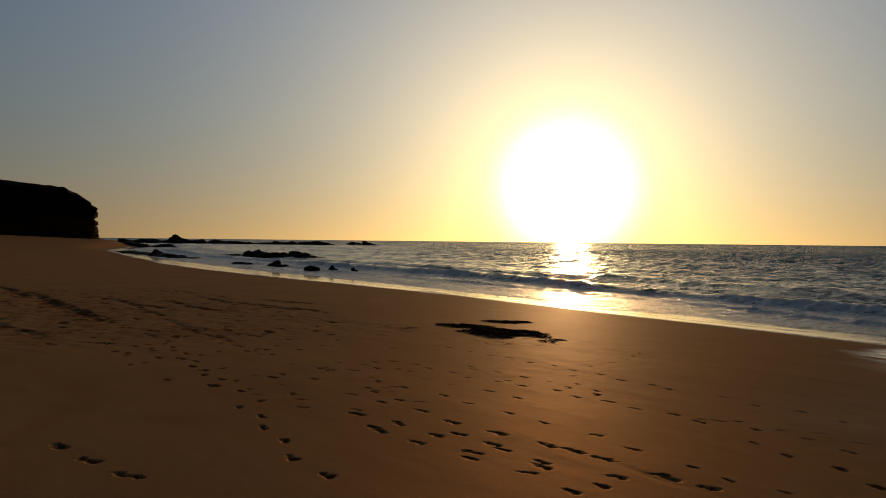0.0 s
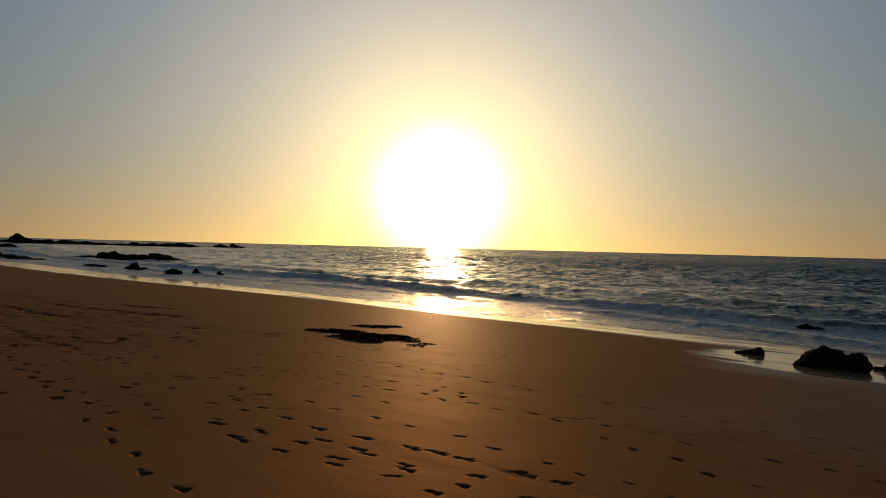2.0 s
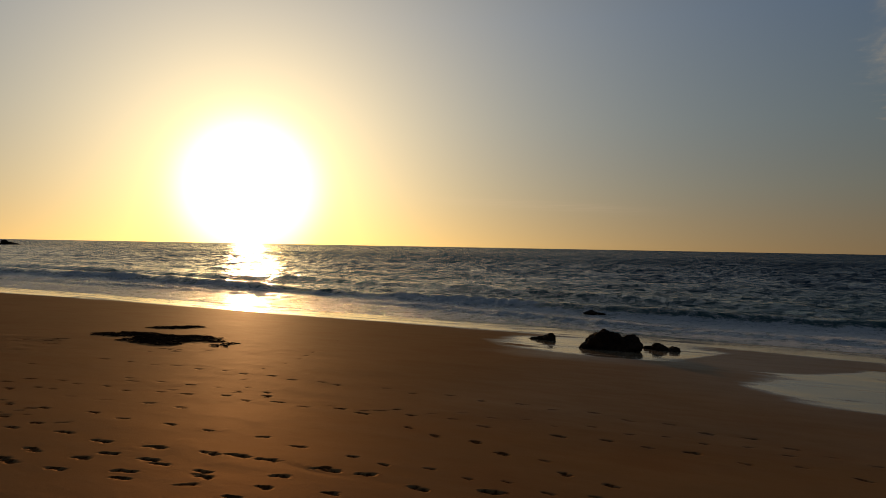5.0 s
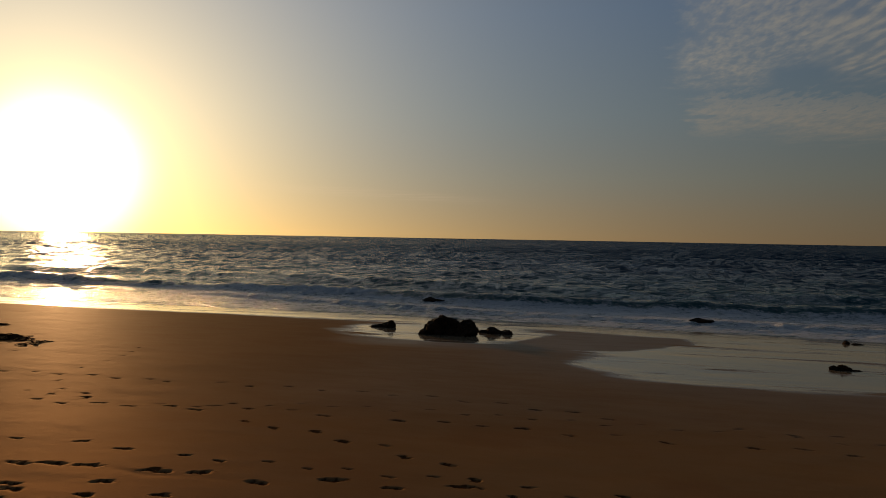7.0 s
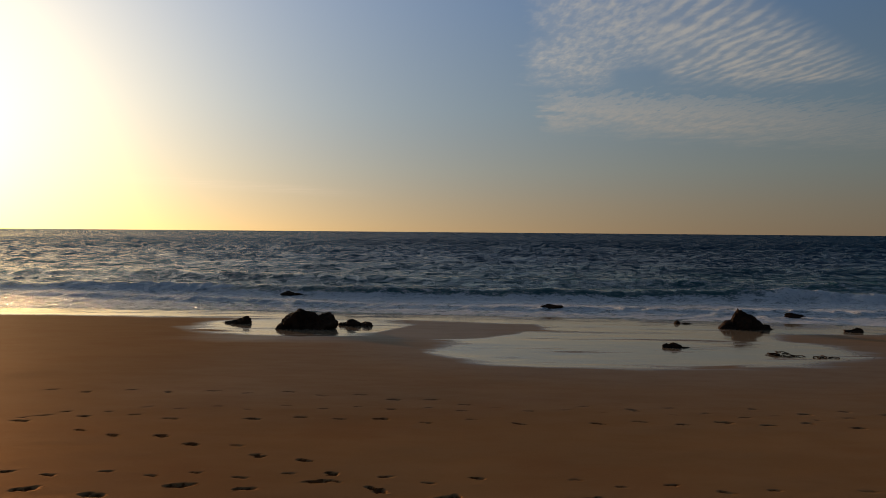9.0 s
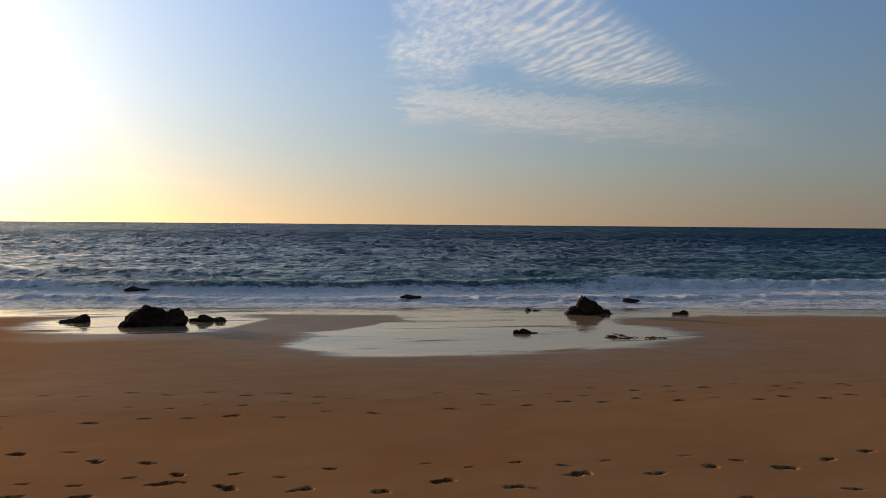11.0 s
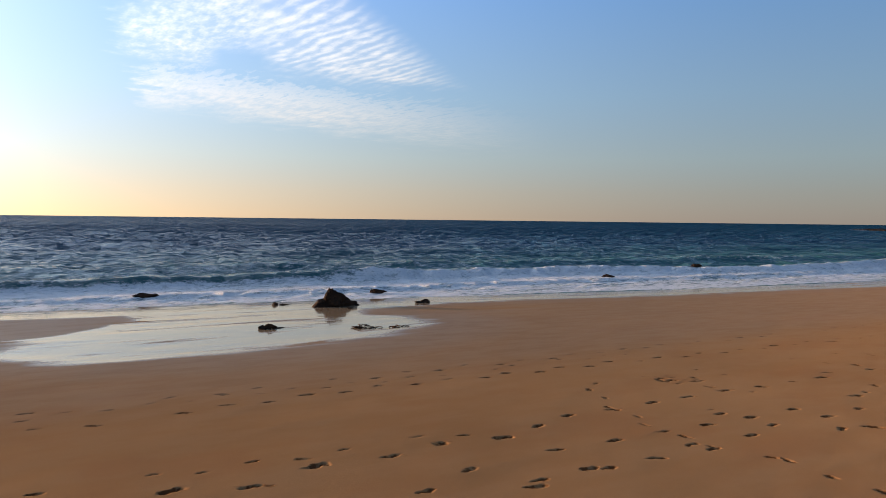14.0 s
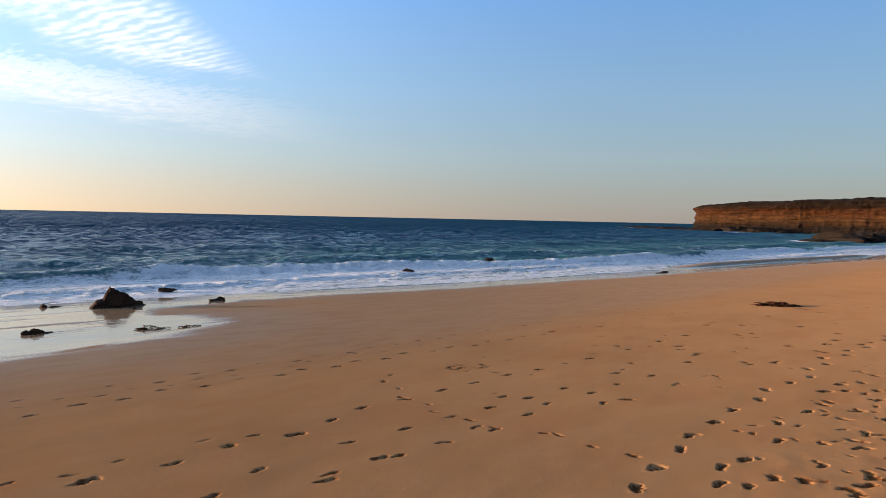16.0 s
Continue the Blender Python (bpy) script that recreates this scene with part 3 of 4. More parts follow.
def polar(angles, radii):
    """A round sheet of quads; angles in radians to the left of seaward."""
    a, r = np.meshgrid(angles, radii)
    x, y = -np.sin(a) * r, np.cos(a) * r
    i = np.arange(len(radii) * len(angles)).reshape(len(radii), len(angles))
    q = np.stack([i[:-1, :-1], i[1:, :-1], i[1:, 1:], i[:-1, 1:]], -1).reshape(-1, 4)
    return x.ravel(), y.ravel(), q[:, ::-1]


def geo(a, b, ratio):
    return np.geomspace(a, b, int(math.log(b / a) / math.log(ratio)) + 2)


def build_beach():
    fine = np.arange(radians(-93), radians(93), 0.0033)
    angles = np.concatenate([np.radians(np.arange(-180, -97, 4.0)), fine, np.radians(np.arange(98, 181, 4.0))])
    angles[-1] = math.pi
    radii = np.concatenate([[0.0, 1.0, 2.5, 3.8], geo(4.6, 20, 1.0024), geo(20.1, 40, 1.0045), geo(40.5, 110, 1.009), geo(112, 400, 1.03), geo(430, 4900, 1.2)])
    x, y, quads = polar(angles, radii)
    nc = len(angles)
    z = beach_height(x, y)
    dist = np.hypot(x, y)
    near = smooth(60 - dist, 0, 30)
    z = z + near * 0.012 * (fbm(x * 0.9, y * 1.4, 21) - 0.5)
    disturbed = smooth(-x, 14, 20) * smooth(15 - y, 0, 3) * smooth(y, 1, 3) * near + smooth(x, 5.5, 7) * smooth(2.6 - y, 0, 1) * near * 0.25
    z = z + disturbed * 0.06 * (fbm(x * 3.4, y * 3.4, 31, 3) - 0.45)
    track_tone = 0.3 * smooth(disturbed, 0.3, 1.0) * smooth(fbm(x * 1.6, y * 2.2, 33), 0.45, 0.7)
    for x0, y0, x1, y1, w, d in RUTS:
        dx, dy = x1 - x0, y1 - y0
        run = math.hypot(dx, dy)
        t = ((x - x0) * dx + (y - y0) * dy) / run
        off = ((x - x0) * -dy + (y - y0) * dx) / run + 0.7 * (fbm(t * 0.4, t * 0 + w * 9 + y0, 5) - 0.5)
        z = z - d * np.exp(-(off / w) ** 2) * smooth(t, 0, 2) * smooth(run - t, 0, 2) * (1.5 * vnoise(t * 1.7 + y0, off * 2, 6))
        track_tone = np.maximum(track_tone, (d / 0.035) * np.exp(-(off / (2.2 * w)) ** 4) * smooth(t, 0, 2) * smooth(run - t, 0, 2) * smooth(vnoise(t * 2.3 + y0, off * 5, 16), 0.35, 0.7))
    owner = np.full(len(x), -1, dtype=np.int32)
    nearest = sorted(range(len(PRINTS)), key=lambda k: math.hypot(PRINTS[k][0], PRINTS[k][1]))[:290]
    lift = {k: j for j, k in enumerate(nearest)}
    rng = np.random.default_rng(5)
    for k, (px, py, heading, length, width, depth) in enumerate(PRINTS):
        pr, pa = math.hypot(px, py), math.atan2(-px, py)
        span = length * 0.85
        r0, r1 = np.searchsorted(radii, (pr - span, pr + span))
        c0, c1 = np.searchsorted(angles, (pa - span / pr, pa + span / pr))
        if r1 - r0 < 2 or c1 - c0 < 2:
            continue
        idx = (np.arange(r0, r1)[:, None] * nc + np.arange(c0, c1)[None, :]).ravel()
        dx, dy = x[idx] - px, y[idx] - py
        u, v = dx * math.cos(heading) + dy * math.sin(heading), -dx * math.sin(heading) + dy * math.cos(heading)
        v = v + width * 0.8 * (vnoise(dx * 14 + k * 3.7, dy * 14, 8) - 0.5)
        u = u + length * 0.36 * (vnoise(dx * 11, dy * 11 + k * 1.9, 9) - 0.5)
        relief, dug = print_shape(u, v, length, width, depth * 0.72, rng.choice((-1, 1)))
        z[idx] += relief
        track_tone[idx] = np.maximum(track_tone[idx], dug)
        if k in lift:
            inside = (np.abs(u) < length * 0.72) & (np.abs(v) < width * 0.95)
            owner[idx[inside]] = lift[k]
    # wet strip by the sea and the shallow hollows
    s = y - shore(x)
    pool = pool_depth(x, y)
    # the rough grain of the dry sand, a few millimetres high
    grain = rng.normal(size=len(x)) * np.minimum(dist, 20) * 0.000032 * smooth(dist, 4, 5) * smooth(60 - dist, 0, 45)
    z = z + grain * (1 - smooth(pool, -0.2, 0.0)) * smooth(-s, 0.5, 3)
    edge = 0.9 * (fbm(x * 0.25, y * 0.25, 41) - 0.5)
    wet = np.maximum(smooth(s + edge + 2.6 * smooth(-x, 25, 70) * smooth(120 + x, 0, 35), -1.9, -0.1), smooth(pool, -0.36, 0.22))
    wet = np.maximum(wet, 0.4 * smooth(y, 17, 20) * smooth(x, -10, -5) * smooth(13 - x, 0, 5))
    wet = np.maximum(wet, 0.34 * smooth(pool, -2.0, -0.1) * smooth(y, 7, 12) * (0.35 + 0.65 * smooth(x, -10, -3)))
    wet = np.maximum(wet, (0.16 + 0.14 * smooth(x, -14, -4)) * smooth(s, -9, -1))
    bar = np.exp(-((s - 3.5 - 0.5 * np.sin(x * 0.11)) / 1.0) ** 2) * smooth(x, 48, 58) * smooth(100 - x, 0, 10)
    wet = wet - 0.6 * smooth(bar, 0.15, 0.5)
    z = z - 0.012 * smooth(pool, -0.1, 0.4) * smooth(-s, 0, 2)
    verts = np.stack([x, y, z], 1)
    face_owner = owner[quads].max(1)
    rest = face_owner < 0
    ground = tagged(new("beach", mesh_from("beach", verts, quads[rest], {"wet": wet, "track_tone": track_tone}, SAND)),
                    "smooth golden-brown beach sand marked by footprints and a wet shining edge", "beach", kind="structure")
    order = np.argsort(face_owner[~rest], kind="stable")
    faces, owners = quads[~rest][order], face_owner[~rest][order]
    cuts = np.flatnonzero(np.diff(owners)) + 1
    for group in np.split(faces, cuts):
        used, back = np.unique(group, return_inverse=True)
        centre = verts[used].mean(0)
        ob = new("footprint", mesh_from("footprint", verts[used] - centre, back.reshape(-1, 4), {"wet": wet[used], "track_tone": track_tone[used]}, SAND))
        ob.parent, ob.location = ground, centre


build_beach()


# ---- the sea ----
SURF = [(-104, 60, 7, 2.5), (-112, 56.5, 9, 1.6), (-134, 56.5, 6, 1.6), (172, 43.5, 11, 3.4), (181, 38, 6, 3), (306, 106, 13, 3), (326, 106, 14, 3.5), (366, 146, 16, 4), (440, 222, 16, 7), (420, 196, 16, 4)]


def build_sea():
    angles = np.arange(radians(-96), radians(96), 0.0036)
    radii = np.concatenate([geo(22, 320, 1.0046), geo(322, 900, 1.006), geo(910, 4950, 1.02)])
    x, y, quads = polar(angles, radii)
    dist = np.hypot(x, y)
    s = y - shore(x) - 2.6
    keep = s[quads].max(1) > -2.5
    quads = quads[keep]
    used, back = np.unique(quads, return_inverse=True)
    x, y, s, dist, quads = x[used], y[used], s[used], dist[used], back.reshape(-1, 4)
    rng = np.random.default_rng(3)
    z = np.zeros(len(x))
    cell = dist * (0.0046 + 0.003 * smooth(dist, 300, 500))
    sheltered = 0.6 + 1.3 * smooth(s, 20, 110)
    calm = smooth(s, 1, 14)
    for k in range(60):
        lam = 0.8 * (8 / 0.8) ** (k / 59)
        turn = rng.normal(0, 0.85)
        kx, ky = math.sin(turn) * 2 * math.pi / lam, math.cos(turn) * 2 * math.pi / lam
        amp = 0.0115 * lam ** 0.3 * (0.55 + 0.9 * rng.random())
        ph = rng.random() * 6.28
        fade = smooth(lam / cell, 2.2, 4) * calm * sheltered * (0.45 + 1.1 * vnoise(x / (lam * 5) + k, y / (lam * 3), 50 + k))
        w = np.sin(0.5 * (kx * x + ky * y + ph + 0.6 * vnoise(x / lam, y / lam, 200 + k)))
        z += amp * fade * (1.3 - 2.0 * np.abs(w))                  # peaked crests, flat troughs
    foam = np.zeros(len(x))
    # lines of swell, the breaking wave and the spent roller, each wandering along the shore
    for s0, height, front, backside, white, seed in ((9.6, 0.46, 0.8, 2.6, 0.95, 1), (4.6, 0.10, 0.6, 2.2, 0.8, 2), (19, 0.36, 1.7, 3.4, 0.05, 3),
                                                     (41, 0.22, 2.6, 5.0, 0.0, 4), (62, 0.22, 4.0, 6.0, 0.0, 5)):
        along = 0.035 if s0 < 20 else 0.018
        line = s0 + (fbm(x * along, x * 0 + seed * 7.1, 60 + seed, 3) - 0.45) * (7.0 if s0 < 20 else 0.28 * s0) + np.where(s0 < 20, smooth(-x, 5, 60) * 3.5, 0)
        power = height * (0.3 + 0.75 * vnoise(x * 0.06 + seed * 3.3, y * 0.01, 70 + seed) + 0.5 * vnoise(x * 0.31 + seed * 5.1, y * 0.02, 75 + seed))
        d = s - line
        if seed == 1:
            ahead = d
        shape = np.where(d < 0, np.exp(-(d / front) ** 2), np.exp(-(d / backside) ** 2))
        z += power * shape
        if white:
            crest = smooth(fbm(x * 0.13 + seed, x * 0 + 2.0, 80 + seed, 3) + 0.12 * smooth(x, 4, 16), 0.30, 0.54)
            ragged = 0.35 * (fbm(x * 1.1, y * 1.1, 90 + seed, 3) - 0.5)
            foam = np.maximum(foam, white * crest * np.exp(-((d + 0.75 * front + ragged) / (front * 1.2)) ** 2))
            foam = np.maximum(foam, 0.36 * white * crest * smooth(-d, -0.3, 0.6) * smooth(d, -7, -1))
            z += 0.10 * crest * np.exp(-((d + 0.6 * front) / front) ** 2) * (fbm(x * 2.0, y * 2.0, 95 + seed, 3) - 0.4)
    # whitewater stands up in ragged lumps
    lumps = np.abs(fbm(x * 1.3, y * 1.6, 120, 3) - 0.44) * smooth(120 - dist, 0, 60)
    z += np.minimum(foam, 1) * (0.4 * lumps + 0.16 * (vnoise(x * 2.6, y * 2.6, 130) - 0.5))
    patches = fbm(x * 0.08, y * 0.22, 101)
    foam = np.maximum(foam, (0.74 + 0.6 * (patches - 0.45)) * smooth(s, -0.2, 0.5) * np.maximum(smooth(-ahead, 0.35, 0.9), 0.75 * smooth(-x, 60, 140) * smooth(30 - s, 0, 10)))
    run_up = s + 1.6 * (fbm(x * 0.16, x * 0 + 4.0, 140, 3) - 0.45)
    foam = np.maximum(foam, 0.62 * smooth(run_up, -0.4, 0.1) * smooth(0.9 - run_up, 0, 0.6) * (0.5 + patches))
    foam = np.maximum(foam, 0.27 * smooth(patches, 0.4, 0.65) * smooth(34 - s, 0, 20) * smooth(s, 2, 8))
    # surf bursting at the tips of the rock shelves
    for cx, cy, half_x, half_y in SURF:
        foam = np.maximum(foam, 1.3 * smooth(1.15 - np.hypot((x - cx) / half_x, (y - cy) / half_y), 0, 0.9))
    z *= smooth(s, -1.0, 1.5)
    verts = np.stack([x, y, SEA + z], 1)
    deep = smooth(s, 8, 60)
    tagged(new("sea", mesh_from("sea", verts, quads, {"foam": foam, "deep": deep, "offing": smooth(s, 25, 220)}, SEA_M)),
           "dark blue rippled sea with white foam breaking along the sand", "sea", kind="structure")


build_sea()


# ---- rocks ----
def rock_bm(bm, centre, size, seed, planes=16, rough=0.10, level=4, turn=0.0, taper=0.0, lean=0.0, crack=0.0):
    """Adds one angular boulder: a ball cut by random planes, then weathered."""
    rng = np.random.default_rng(seed)
    normals = rng.normal(size=(planes, 3))
    normals /= np.linalg.norm(normals, axis=1)[:, None]
    reach = rng.uniform(0.62, 1.0, planes)
    made = bmesh.ops.create_icosphere(bm, subdivisions=level, radius=1.0)["verts"]
    co = np.array([v.co for v in made])
    r = np.min(np.where(co @ normals.T > 0.08, reach / np.maximum(co @ normals.T, 0.08), 9.0), axis=1)
    r = np.minimum(r, 1.25)
    for v, q in zip(made, r):
        d = v.co.copy()
        n1 = noise.noise(d * 2.3 + Vector((seed * 3.1, 0, 0))) + 0.5 * noise.noise(d * 5.5 + Vector((0, seed * 1.7, 0)))
        n1 += 0.3 * noise.noise(d * 12.0 + Vector((0, 0, seed * 2.3)))
        n1 -= crack * max(0.0, 0.22 - abs(noise.noise(d * 3.4 + Vector((seed * 1.3, 4.0, 0))))) * 4      # clefts between the blocks
        p = d * q * (1 + rough * n1)
        slim = 1 - taper * min(max(p.z + 0.25, 0.0), 1.1)
        p = Vector((p.x * size[0] * slim + lean * max(p.z, 0.0) * size[0], p.y * size[1] * slim, p.z * size[2]))
        v.co = Matrix.Rotation(turn, 3, "Z") @ p + Vector(centre)


def floor_all(x, y):
    """The height of the sand, with the sunken floor of the wet hollows."""
    return beach_height(x, y) - 0.012 * smooth(pool_depth(x, y), -0.1, 0.4) * smooth(shore(x) - y, 0, 2)


def floor_at(x, y):
    return float(floor_all(np.array([x]), np.array([y]))[0])


def rock(name, lumps, x, y, label, mat=ROCK, group="", base=None):
    """A rock on the sand made of one or more fused lumps: dx, dy, half width, half depth, height, seed."""
    bm = bmesh.new()
    for dx, dy, w, d, h, seed, *shape in lumps:
        taper, lean = shape or (0.15, 0.0)
        rock_bm(bm, (dx, dy, h * 0.25), (w, d, h * 0.85), seed, rough=0.17, taper=taper, lean=lean, crack=0.32, level=5 if group == "rocks by the water" and w > 0.5 else 4)
    me = bpy.data.meshes.new(name)
    bm.to_mesh(me)
    bm.free()
    me.materials.append(mat)
    ob = new(name, me)
    ob.location = (x, y, (floor_at(x, y) if base is None else base) - 0.04)
    return tagged(ob, label, "rock", group)


rock("boulder", [(-0.15, 0, 0.82, 0.6, 0.66, 4, 0.45, 0.0), (0.42, 0.05, 0.54, 0.5, 0.50, 9, 0.25, 0.0), (-0.75, -0.2, 0.42, 0.34, 0.2, 12, 0.3, 0.2)], -4.18, 22.9,
     "large dark brown boulder standing in a shallow wet hollow", group="rocks by the water")
rock("boulder", [(0.2, 0, 0.32, 0.28, 0.24, 21, 0.1, 0.1), (-0.2, 0, 0.36, 0.22, 0.15, 22), (-0.5, 0, 0.2, 0.15, 0.06, 23)], -6.85, 24.3, "small dark rock on the wet sand", group="rocks by the water")
rock("boulder", [(0, 0, 0.34, 0.3, 0.26, 31), (0.42, -0.05, 0.3, 0.22, 0.15, 32), (-0.3, 0, 0.2, 0.2, 0.15, 33)], -2.8, 24.0,
     "low jagged dark rock in shallow water beside the boulder", group="rocks by the water")
rock("pyramid_rock", [(-0.08, 0, 0.6, 0.5, 0.72, 47, 0.48, 0.0), (0.28, 0, 0.6, 0.42, 0.46, 42, 0.4, -0.1), (-0.5, -0.05, 0.38, 0.3, 0.36, 43, 0.25, 0.1), (0.7, 0, 0.42, 0.26, 0.2, 44, 0.3, 0.1)], 11.0, 24.6,
     "pointed red-brown rock at the edge of the foam", group="rocks by the water")
rock("boulder", [(0, 0, 0.2, 0.16, 0.17, 51), (0.26, 0, 0.26, 0.14, 0.07, 52), (-0.2, 0, 0.14, 0.12, 0.12, 53)], 6.65, 18.9, "small jagged dark rock in the wet hollow", group="rocks by the water")
rock("boulder", [(0, 0, 0.3, 0.22, 0.2, 61, 0.4, 0.1), (-0.22, 0, 0.24, 0.2, 0.12, 62)], 14.7, 24.0, "small rounded brown rock on damp sand", group="rocks by the water")
rock("boulder", [(0, 0, 0.16, 0.14, 0.16, 71), (0.3, 0, 0.26, 0.1, 0.08, 72)], 9.2, 26.2, "small flat dark rock in the wash", group="rocks by the water")
rock("boulder", [(0, 0, 0.34, 0.22, 0.13, 81), (0.35, 0, 0.2, 0.15, 0.07, 82)], 14.9, 28.8, "low dark rock lapped by foam", group="rocks by the water", base=SEA + 0.12)
rock("boulder", [(0, 0, 0.4, 0.26, 0.18, 91), (0.38, 0, 0.24, 0.18, 0.1, 92)], 5.2, 31.3, "flat dark rock lapped by foam", group="rocks by the water", base=SEA + 0.12)
rock("boulder", [(0, 0, 0.4, 0.26, 0.15, 99, 0.3, 0.0), (0.42, 0, 0.26, 0.16, 0.08, 100)], -7.8, 36.5, "flat dark rock awash behind the breaking foam", group="rocks by the water", base=SEA + 0.15)
rock("boulder", [(0, 0, 0.14, 0.1, 0.08, 93)], 11.1, 23.3, "small flat stone on wet sand", group="rocks by the water")
rock("boulder", [(0, 0, 0.6, 0.35, 0.4, 94), (0.6, 0, 0.5, 0.3, 0.22, 95)], 42.0, 32.2, "dark rock among the breaking foam", group="rocks by the water", base=SEA + 0.12)
rock("boulder", [(0, 0, 0.45, 0.25, 0.18, 96)], 31.6, 30.5, "low dark rock among the foam", group="rocks by the water", base=SEA + 0.12)
rock("boulder", [(0, 0, 0.4, 0.22, 0.09, 97), (-0.6, 0, 0.6, 0.2, 0.06, 98)], 45.8, 19.9, "low dark rock at the edge of the wash", group="rocks by the water", base=SEA + 0.12)
rock("boulder", [(0, 0, 1.2, 0.8, 0.8, 101), (-1.4, 0, 1.1, 0.6, 0.35, 102), (1.5, 0, 1.3, 0.6, 0.4, 103)], -81.5, 39.5, "dark jagged rock in the shallow surf", REEF, "western rocks", SEA)
rock("boulder", [(0, 0, 1.6, 0.9, 0.38, 104), (2.0, 0.3, 1.2, 0.6, 0.28, 105)], -92.0, 39.0, "low dark rock in the shallow surf", REEF, "western rocks", SEA)
rock("boulder", [(0, 0, 0.9, 0.7, 0.62, 106), (1.0, 0, 0.8, 0.6, 0.45, 107)], -69.2, 37.6, "dark rounded rock in the shallow surf", REEF, "western rocks", SEA)
rock("boulder", [(0, 0, 0.6, 0.5, 0.6, 108), (0.7, 0, 0.5, 0.4, 0.3, 109)], -67.5, 39.4, "small dark rock in the surf", REEF, "western rocks", SEA)
rock("boulder", [(0, 0, 0.4, 0.35, 0.5, 110), (0.5, 0, 0.3, 0.3, 0.25, 111)], -64.5, 40.3, "small dark rock in the surf", REEF, "western rocks", SEA)


def reef(name, x0, y0, x1, y1, width, height, count, seed, label, category="reef", peak=None, mat=REEF):
    """A long low ledge of broken rock between two places, each block a part."""
    rng = random.Random(seed)
    ob = new(name)
    ob.location = ((x0 + x1) / 2, (y0 + y1) / 2, SEA - 0.1)
    run = math.hypot(x1 - x0, y1 - y0)
    turn = math.atan2(y1 - y0, x1 - x0)
    blocks = []
    for k in range(count):
        f = (k + rng.random()) / count
        end = min(1.0, 4 * min(f, 1 - f) + 0.3)
        w, h = run / count * rng.uniform(0.8, 1.5), height * rng.uniform(0.5, 1.05) * end
        blocks.append((f, rng.uniform(-0.5, 0.5) * width, w, width * rng.uniform(0.3, 0.6), h * 0.9, 3))
    if peak:
        f, w, h = peak
        blocks += [(f, 0, w, w * 0.8, h, 4), (f + 1.1 * w / run, 0, w, w * 0.7, h * 0.6, 4), (f - 1.0 * w / run, 0, w * 0.9, w * 0.7, h * 0.5, 4)]
    for k, (f, off, w, d, h, level) in enumerate(blocks):
        bm = bmesh.new()
        rock_bm(bm, (0, 0, h * 0.2), (w, d, h), seed + k, rough=0.16, level=level, turn=turn)
        me = bpy.data.meshes.new("rock")
        bm.to_mesh(me)
        bm.free()
        me.materials.append(mat)
        piece = new("rock", me)
        piece.parent = ob
        piece.location = ((f - 0.5) * run * math.cos(turn) - off * math.sin(turn), (f - 0.5) * run * math.sin(turn) + off * math.cos(turn), 0)
    return tagged(ob, label, category)


reef("reef", -140, 58.8, -107, 58.4, 4, 1.15, 44, 200, "low dark reef of broken rock washed by surf")
reef("reef", -184, 47.2, -118, 41.2, 4, 0.62, 34, 300, "dark rocky ledge running along the water's edge", peak=(0.62, 1.8, 1.0))
reef("reef", -510, 120, -430, 192, 14, 3.0, 26, 400, "far dark reef with a pointed stack in the sea", peak=(0.48, 5.0, 4.6))
reef("reef", -425, 197, -396, 232, 9, 2.6, 12, 500, "far low dark reef in the open sea")
reef("reef", -418, 255, -400, 266, 7, 2.2, 7, 600, "small far dark reef in the open sea")
reef("rock_shelf", -300, 66, -262, 80, 12, 1.9, 16, 650, "dark rock shelf at the foot of the western cliff", "rock shelf")


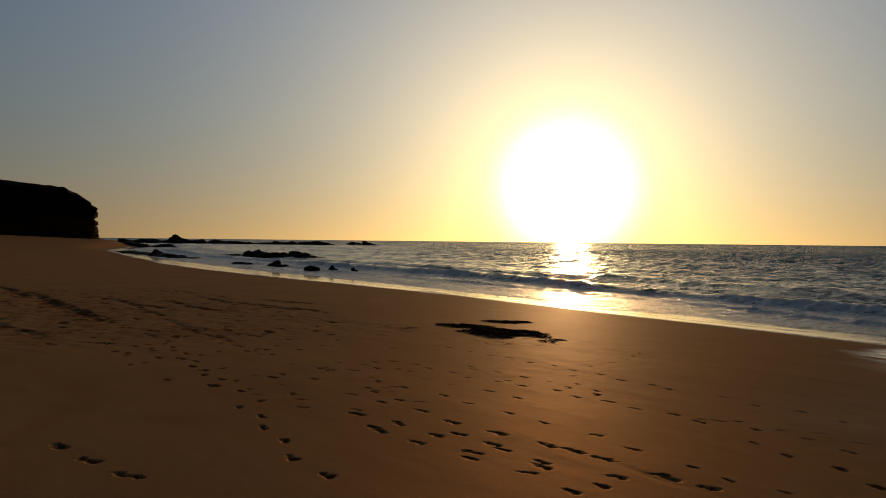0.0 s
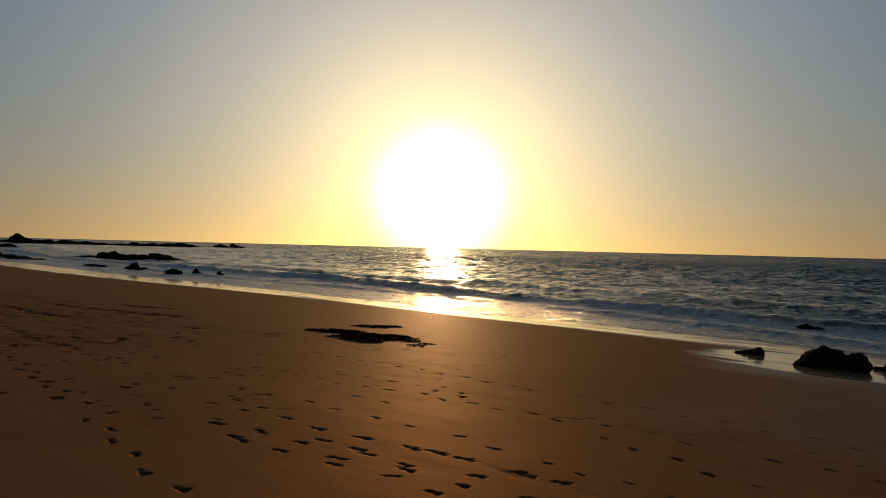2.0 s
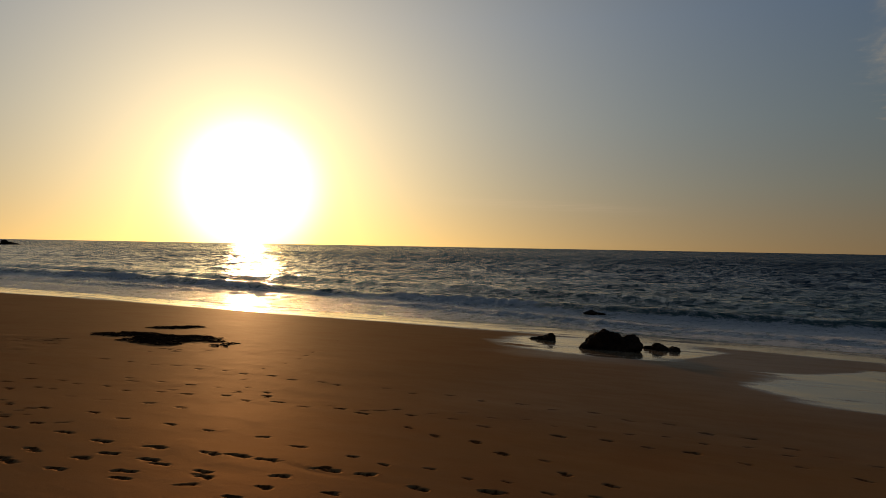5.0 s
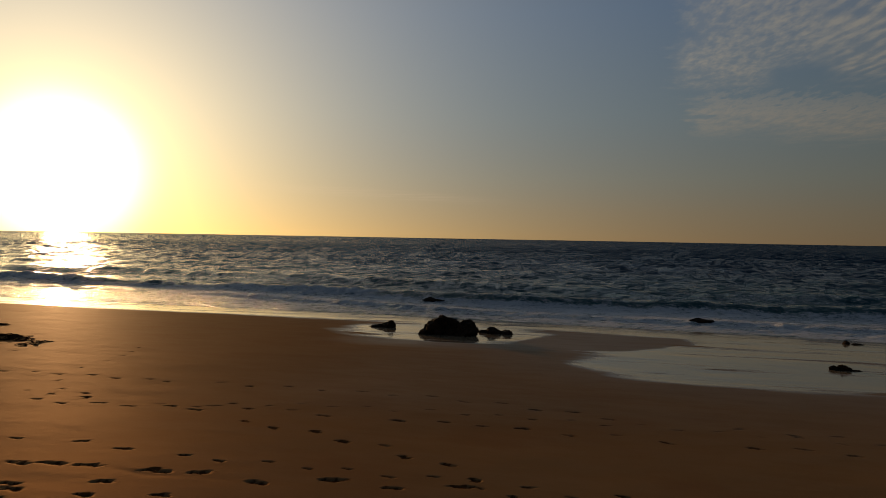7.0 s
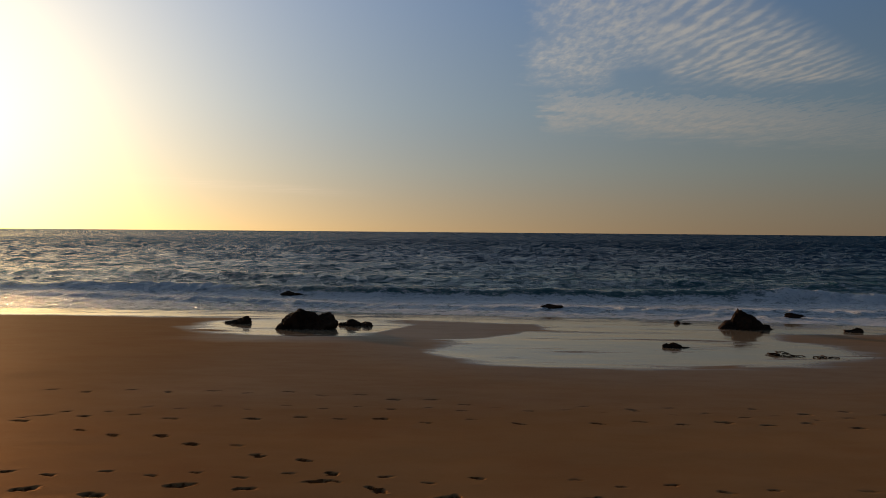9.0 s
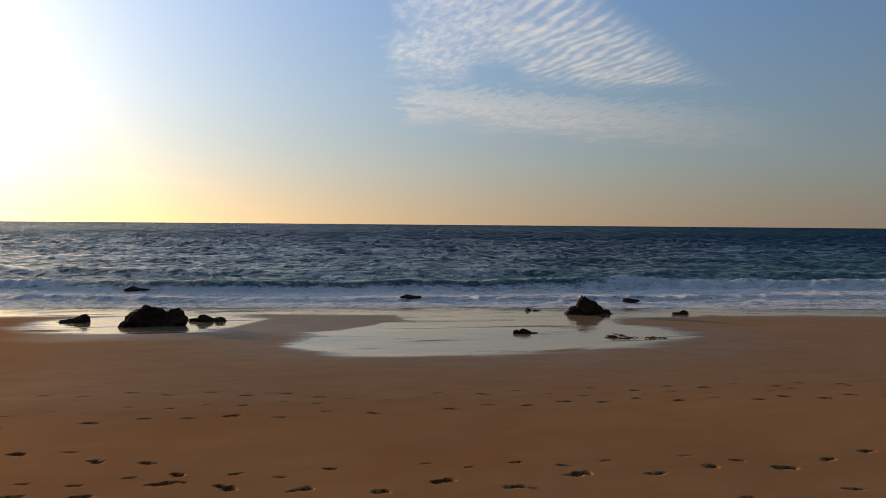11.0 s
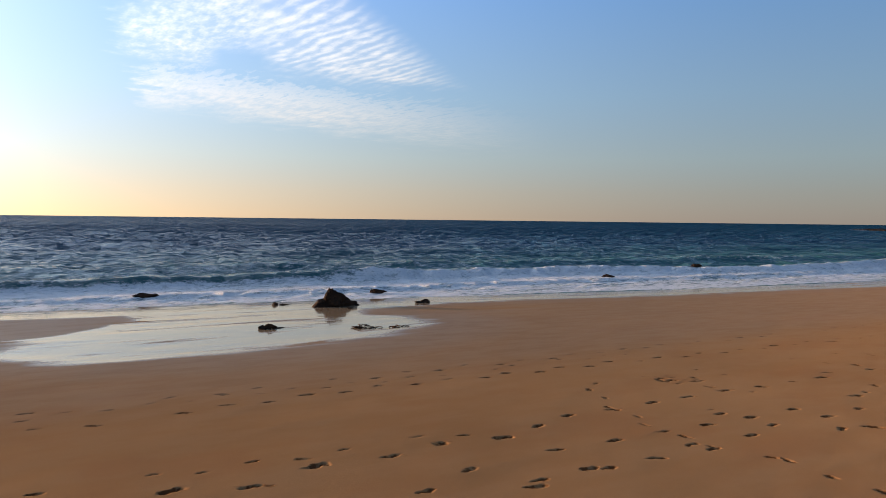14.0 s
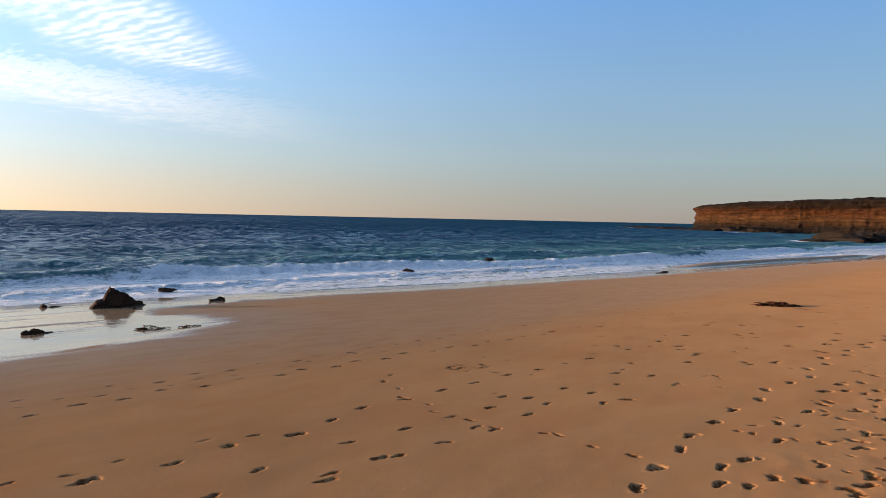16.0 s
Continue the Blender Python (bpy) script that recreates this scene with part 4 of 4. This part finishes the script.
# ---- cliffs ----
def cliff(name, path, heights, seed, label):
    """A headland: a weathered face along a line in plan, with a flat top running back inland."""
    pts, runs = [Vector((*p, 0)) for p in path], [0.0]
    for a, b in zip(pts, pts[1:]):
        runs.append(runs[-1] + (b - a).length)
    cols, rows = int(runs[-1] / 1.1), 34
    verts, quads = [], []
    for c in range(cols + 1):
        t = runs[-1] * c / cols
        x, y = float(np.interp(t, runs, [p.x for p in pts])), float(np.interp(t, runs, [p.y for p in pts]))
        e = 2.0
        tx = float(np.interp(t + e, runs, [p.x for p in pts])) - float(np.interp(t - e, runs, [p.x for p in pts]))
        ty = float(np.interp(t + e, runs, [p.y for p in pts])) - float(np.interp(t - e, runs, [p.y for p in pts]))
        side = Vector((ty, -tx, 0)).normalized()                    # points inland
        top = float(np.interp(t, runs, heights))
        top += 0.9 * noise.noise(Vector((t * 0.05, seed, 0))) + 0.35 * noise.noise(Vector((t * 0.4, seed, 5)))
        buttress = 3.2 * noise.noise(Vector((t * 0.045, seed * 2.0, 0))) + 1.5 * noise.noise(Vector((t * 0.16, seed, 9)))
        for r in range(rows + 1):
            f = r / rows
            z = -2.5 + (top + 2.5) * f
            back = 5.5 * max(0.0, 0.24 - f) / 0.24 + 2.6 * f - buttress * (1 - 0.5 * f)
            back += -1.5 * smooth(np.array(f), 0.70, 0.80) + 4.0 * max(0, f - 0.93) / 0.07
            back -= (5.5 * max(0.0, 0.24 - f) / 0.24) * 2
            bed = noise.noise(Vector((t * 0.03, z * 0.9, seed + 7)))
            back += 0.9 * max(-0.4, min(0.4, 4 * bed))                 # hard beds stand out as ledges
            q = Vector((t * 0.25, z * 0.45, seed))
            back += 1.1 * noise.noise(q) + 0.6 * noise.noise(q * 2.7) + 0.5 * noise.noise(Vector((t * 0.6, z * 0.08, seed + 3)))
            verts.append((x + side.x * back, y + side.y * back, z))
        for k, deep in enumerate((14, 60, 180)):
            verts.append((x + side.x * deep, y + side.y * deep, top + 0.6 * k + 0.5 * noise.noise(Vector((t * 0.1, deep, seed)))))
    n = rows + 4
    for c in range(cols):
        for r in range(n - 1):
            quads.append((c * n + r, (c + 1) * n + r, (c + 1) * n + r + 1, c * n + r + 1))
    me = mesh_from(name, np.array(verts), np.array(quads), {}, CLIFF)
    me.polygons.foreach_set("use_smooth", np.zeros(len(quads), dtype=bool))
    return tagged(new(name, me), label, "cliff")


cliff("cliff", [(-700, 140), (-420, 90), (-302, 69), (-292, 66), (-290, 62), (-289, 55), (-292, 20), (-280, -40), (-250, -120)],
      [15, 15, 14.5, 15.0, 18.2, 21.4, 23.4, 25, 26], 3, "dark flat-topped sea cliff standing against the evening sky")
cliff("cliff", [(240, -130), (300, -40), (322, 25), (331, 60), (334, 92), (345, 125), (356, 140), (366, 148), (420, 150), (560, 130)],
      [18.5, 17, 15.4, 14.6, 13.8, 12.8, 12.2, 11.6, 12, 13], 5, "sunlit orange-brown layered sea cliff with a dark flat top")
reef("rock_shelf", 168, 38, 215, 25, 9, 2.6, 24, 700, "dark broken rock shelf reaching into the sea below the cliff", "rock shelf")
reef("rock_shelf", 345, 133, 470, 236, 12, 1.3, 30, 800, "low dark rock shelf running out from the foot of the cliff", "rock shelf")
reef("rock_shelf", 322, 88, 345, 128, 10, 3.0, 16, 850, "dark fallen rock along the foot of the sunlit cliff", "rock shelf")


# ---- seaweed ----
def seaweed(x, y, lobes, seed, label, width=0.02):
    """A heap of dried weed: thin twisted ribbons lying in ragged clumps; a lobe is dx, dy, half length, half depth, height, strands."""
    rng = random.Random(seed)
    bm = bmesh.new()
    for ox, oy, half_x, half_y, mound, strands in lobes:
        for _ in range(strands):
            a = rng.random() * 6.283
            r = rng.random() ** 0.55 * (0.8 + 0.3 * math.sin(a * 3 + seed) + 0.25 * math.sin(a * 7 + 2 * seed + ox))
            cx, cy = ox + math.cos(a) * r * half_x, oy + math.sin(a) * r * half_y
            heading, lift = rng.gauss(0, 0.8) + math.pi * rng.randrange(2), rng.uniform(0.005, 0.03) * (1.3 - r)
            heap = mound * rng.random() * max(0.0, 1 - r * r) * (1 + 0.5 * math.sin(cx * 9 + seed))
            w, prev = width * rng.uniform(0.4, 1.5), None
            for k in range(6):
                cx, cy = cx + math.cos(heading) * 0.055, cy + math.sin(heading) * 0.055
                heading += rng.gauss(0, 0.6)
                pz = 0.012 + lift * math.sin(math.pi * (k + 0.5) / 6) + heap
                nx, ny = -math.sin(heading) * w, math.cos(heading) * w
                ring = [bm.verts.new((cx + nx, cy + ny, pz)), bm.verts.new((cx - nx, cy - ny, pz + rng.uniform(-0.01, 0.02))), bm.verts.new((cx, cy, pz + 0.015))]
                if prev:
                    for i in range(3):
                        bm.faces.new((prev[i], prev[(i + 1) % 3], ring[(i + 1) % 3], ring[i]))
                prev = ring
    co = np.array([v.co for v in bm.verts])
    for v, lift in zip(bm.verts, floor_all(x + co[:, 0], y + co[:, 1]) - floor_at(x, y)):
        v.co.z += lift
    me = bpy.data.meshes.new("seaweed")
    bm.to_mesh(me)
    bm.free()
    me.materials.append(WEED)
    ob = new("seaweed_heap", me)
    ob.location = (x, y, floor_at(x, y) - 0.015)
    return tagged(ob, label, "seaweed", kind="stuff")


seaweed(-16.4, 15.5, [(-0.7, 0.2, 1.3, 0.55, 0.03, 420), (0.35, -0.05, 0.9, 0.75, 0.05, 480), (0.9, -0.75, 0.6, 0.5, 0.04, 260), (0.9, 0.7, 0.7, 0.45, 0.03, 200),
                      (1.4, 0.2, 0.5, 0.4, 0.02, 80), (-1.6, -0.3, 0.6, 0.3, 0.02, 90), (1.4, -1.1, 0.3, 0.22, 0.02, 34), (2.1, 0.4, 0.3, 0.2, 0.01, 12), (2.7, 0.1, 0.25, 0.15, 0.0, 7), (2.9, -0.4, 0.3, 0.2, 0.0, 8), (0.1, -1.2, 0.25, 0.15, 0.01, 14)],
        1, "wide ragged heap of dark dried seaweed spread on the sand")
seaweed(-18.4, 18.2, [(-0.2, -0.4, 0.35, 0.3, 0.015, 60), (0.1, 0.1, 0.3, 0.45, 0.02, 80), (0.2, 0.6, 0.25, 0.3, 0.01, 40)], 2, "thin strip of dark seaweed on the sand")
seaweed(26.0, 7.0, [(0.0, 0.0, 0.22, 0.42, 0.10, 190), (0.1, -0.35, 0.2, 0.25, 0.05, 60), (-0.05, 0.4, 0.16, 0.2, 0.06, 50)], 3, "small heap of red-brown seaweed on dry sand", 0.03)
seaweed(9.3, 17.5, [(-0.4, 0.1, 0.14, 0.1, 0.05, 22), (-0.1, 0.0, 0.22, 0.05, 0.0, 4), (0.35, -0.2, 0.3, 0.05, 0.0, 4), (0.55, -0.25, 0.07, 0.06, 0.02, 6)], 4, "thin line of dark weed in the wet hollow", 0.012)
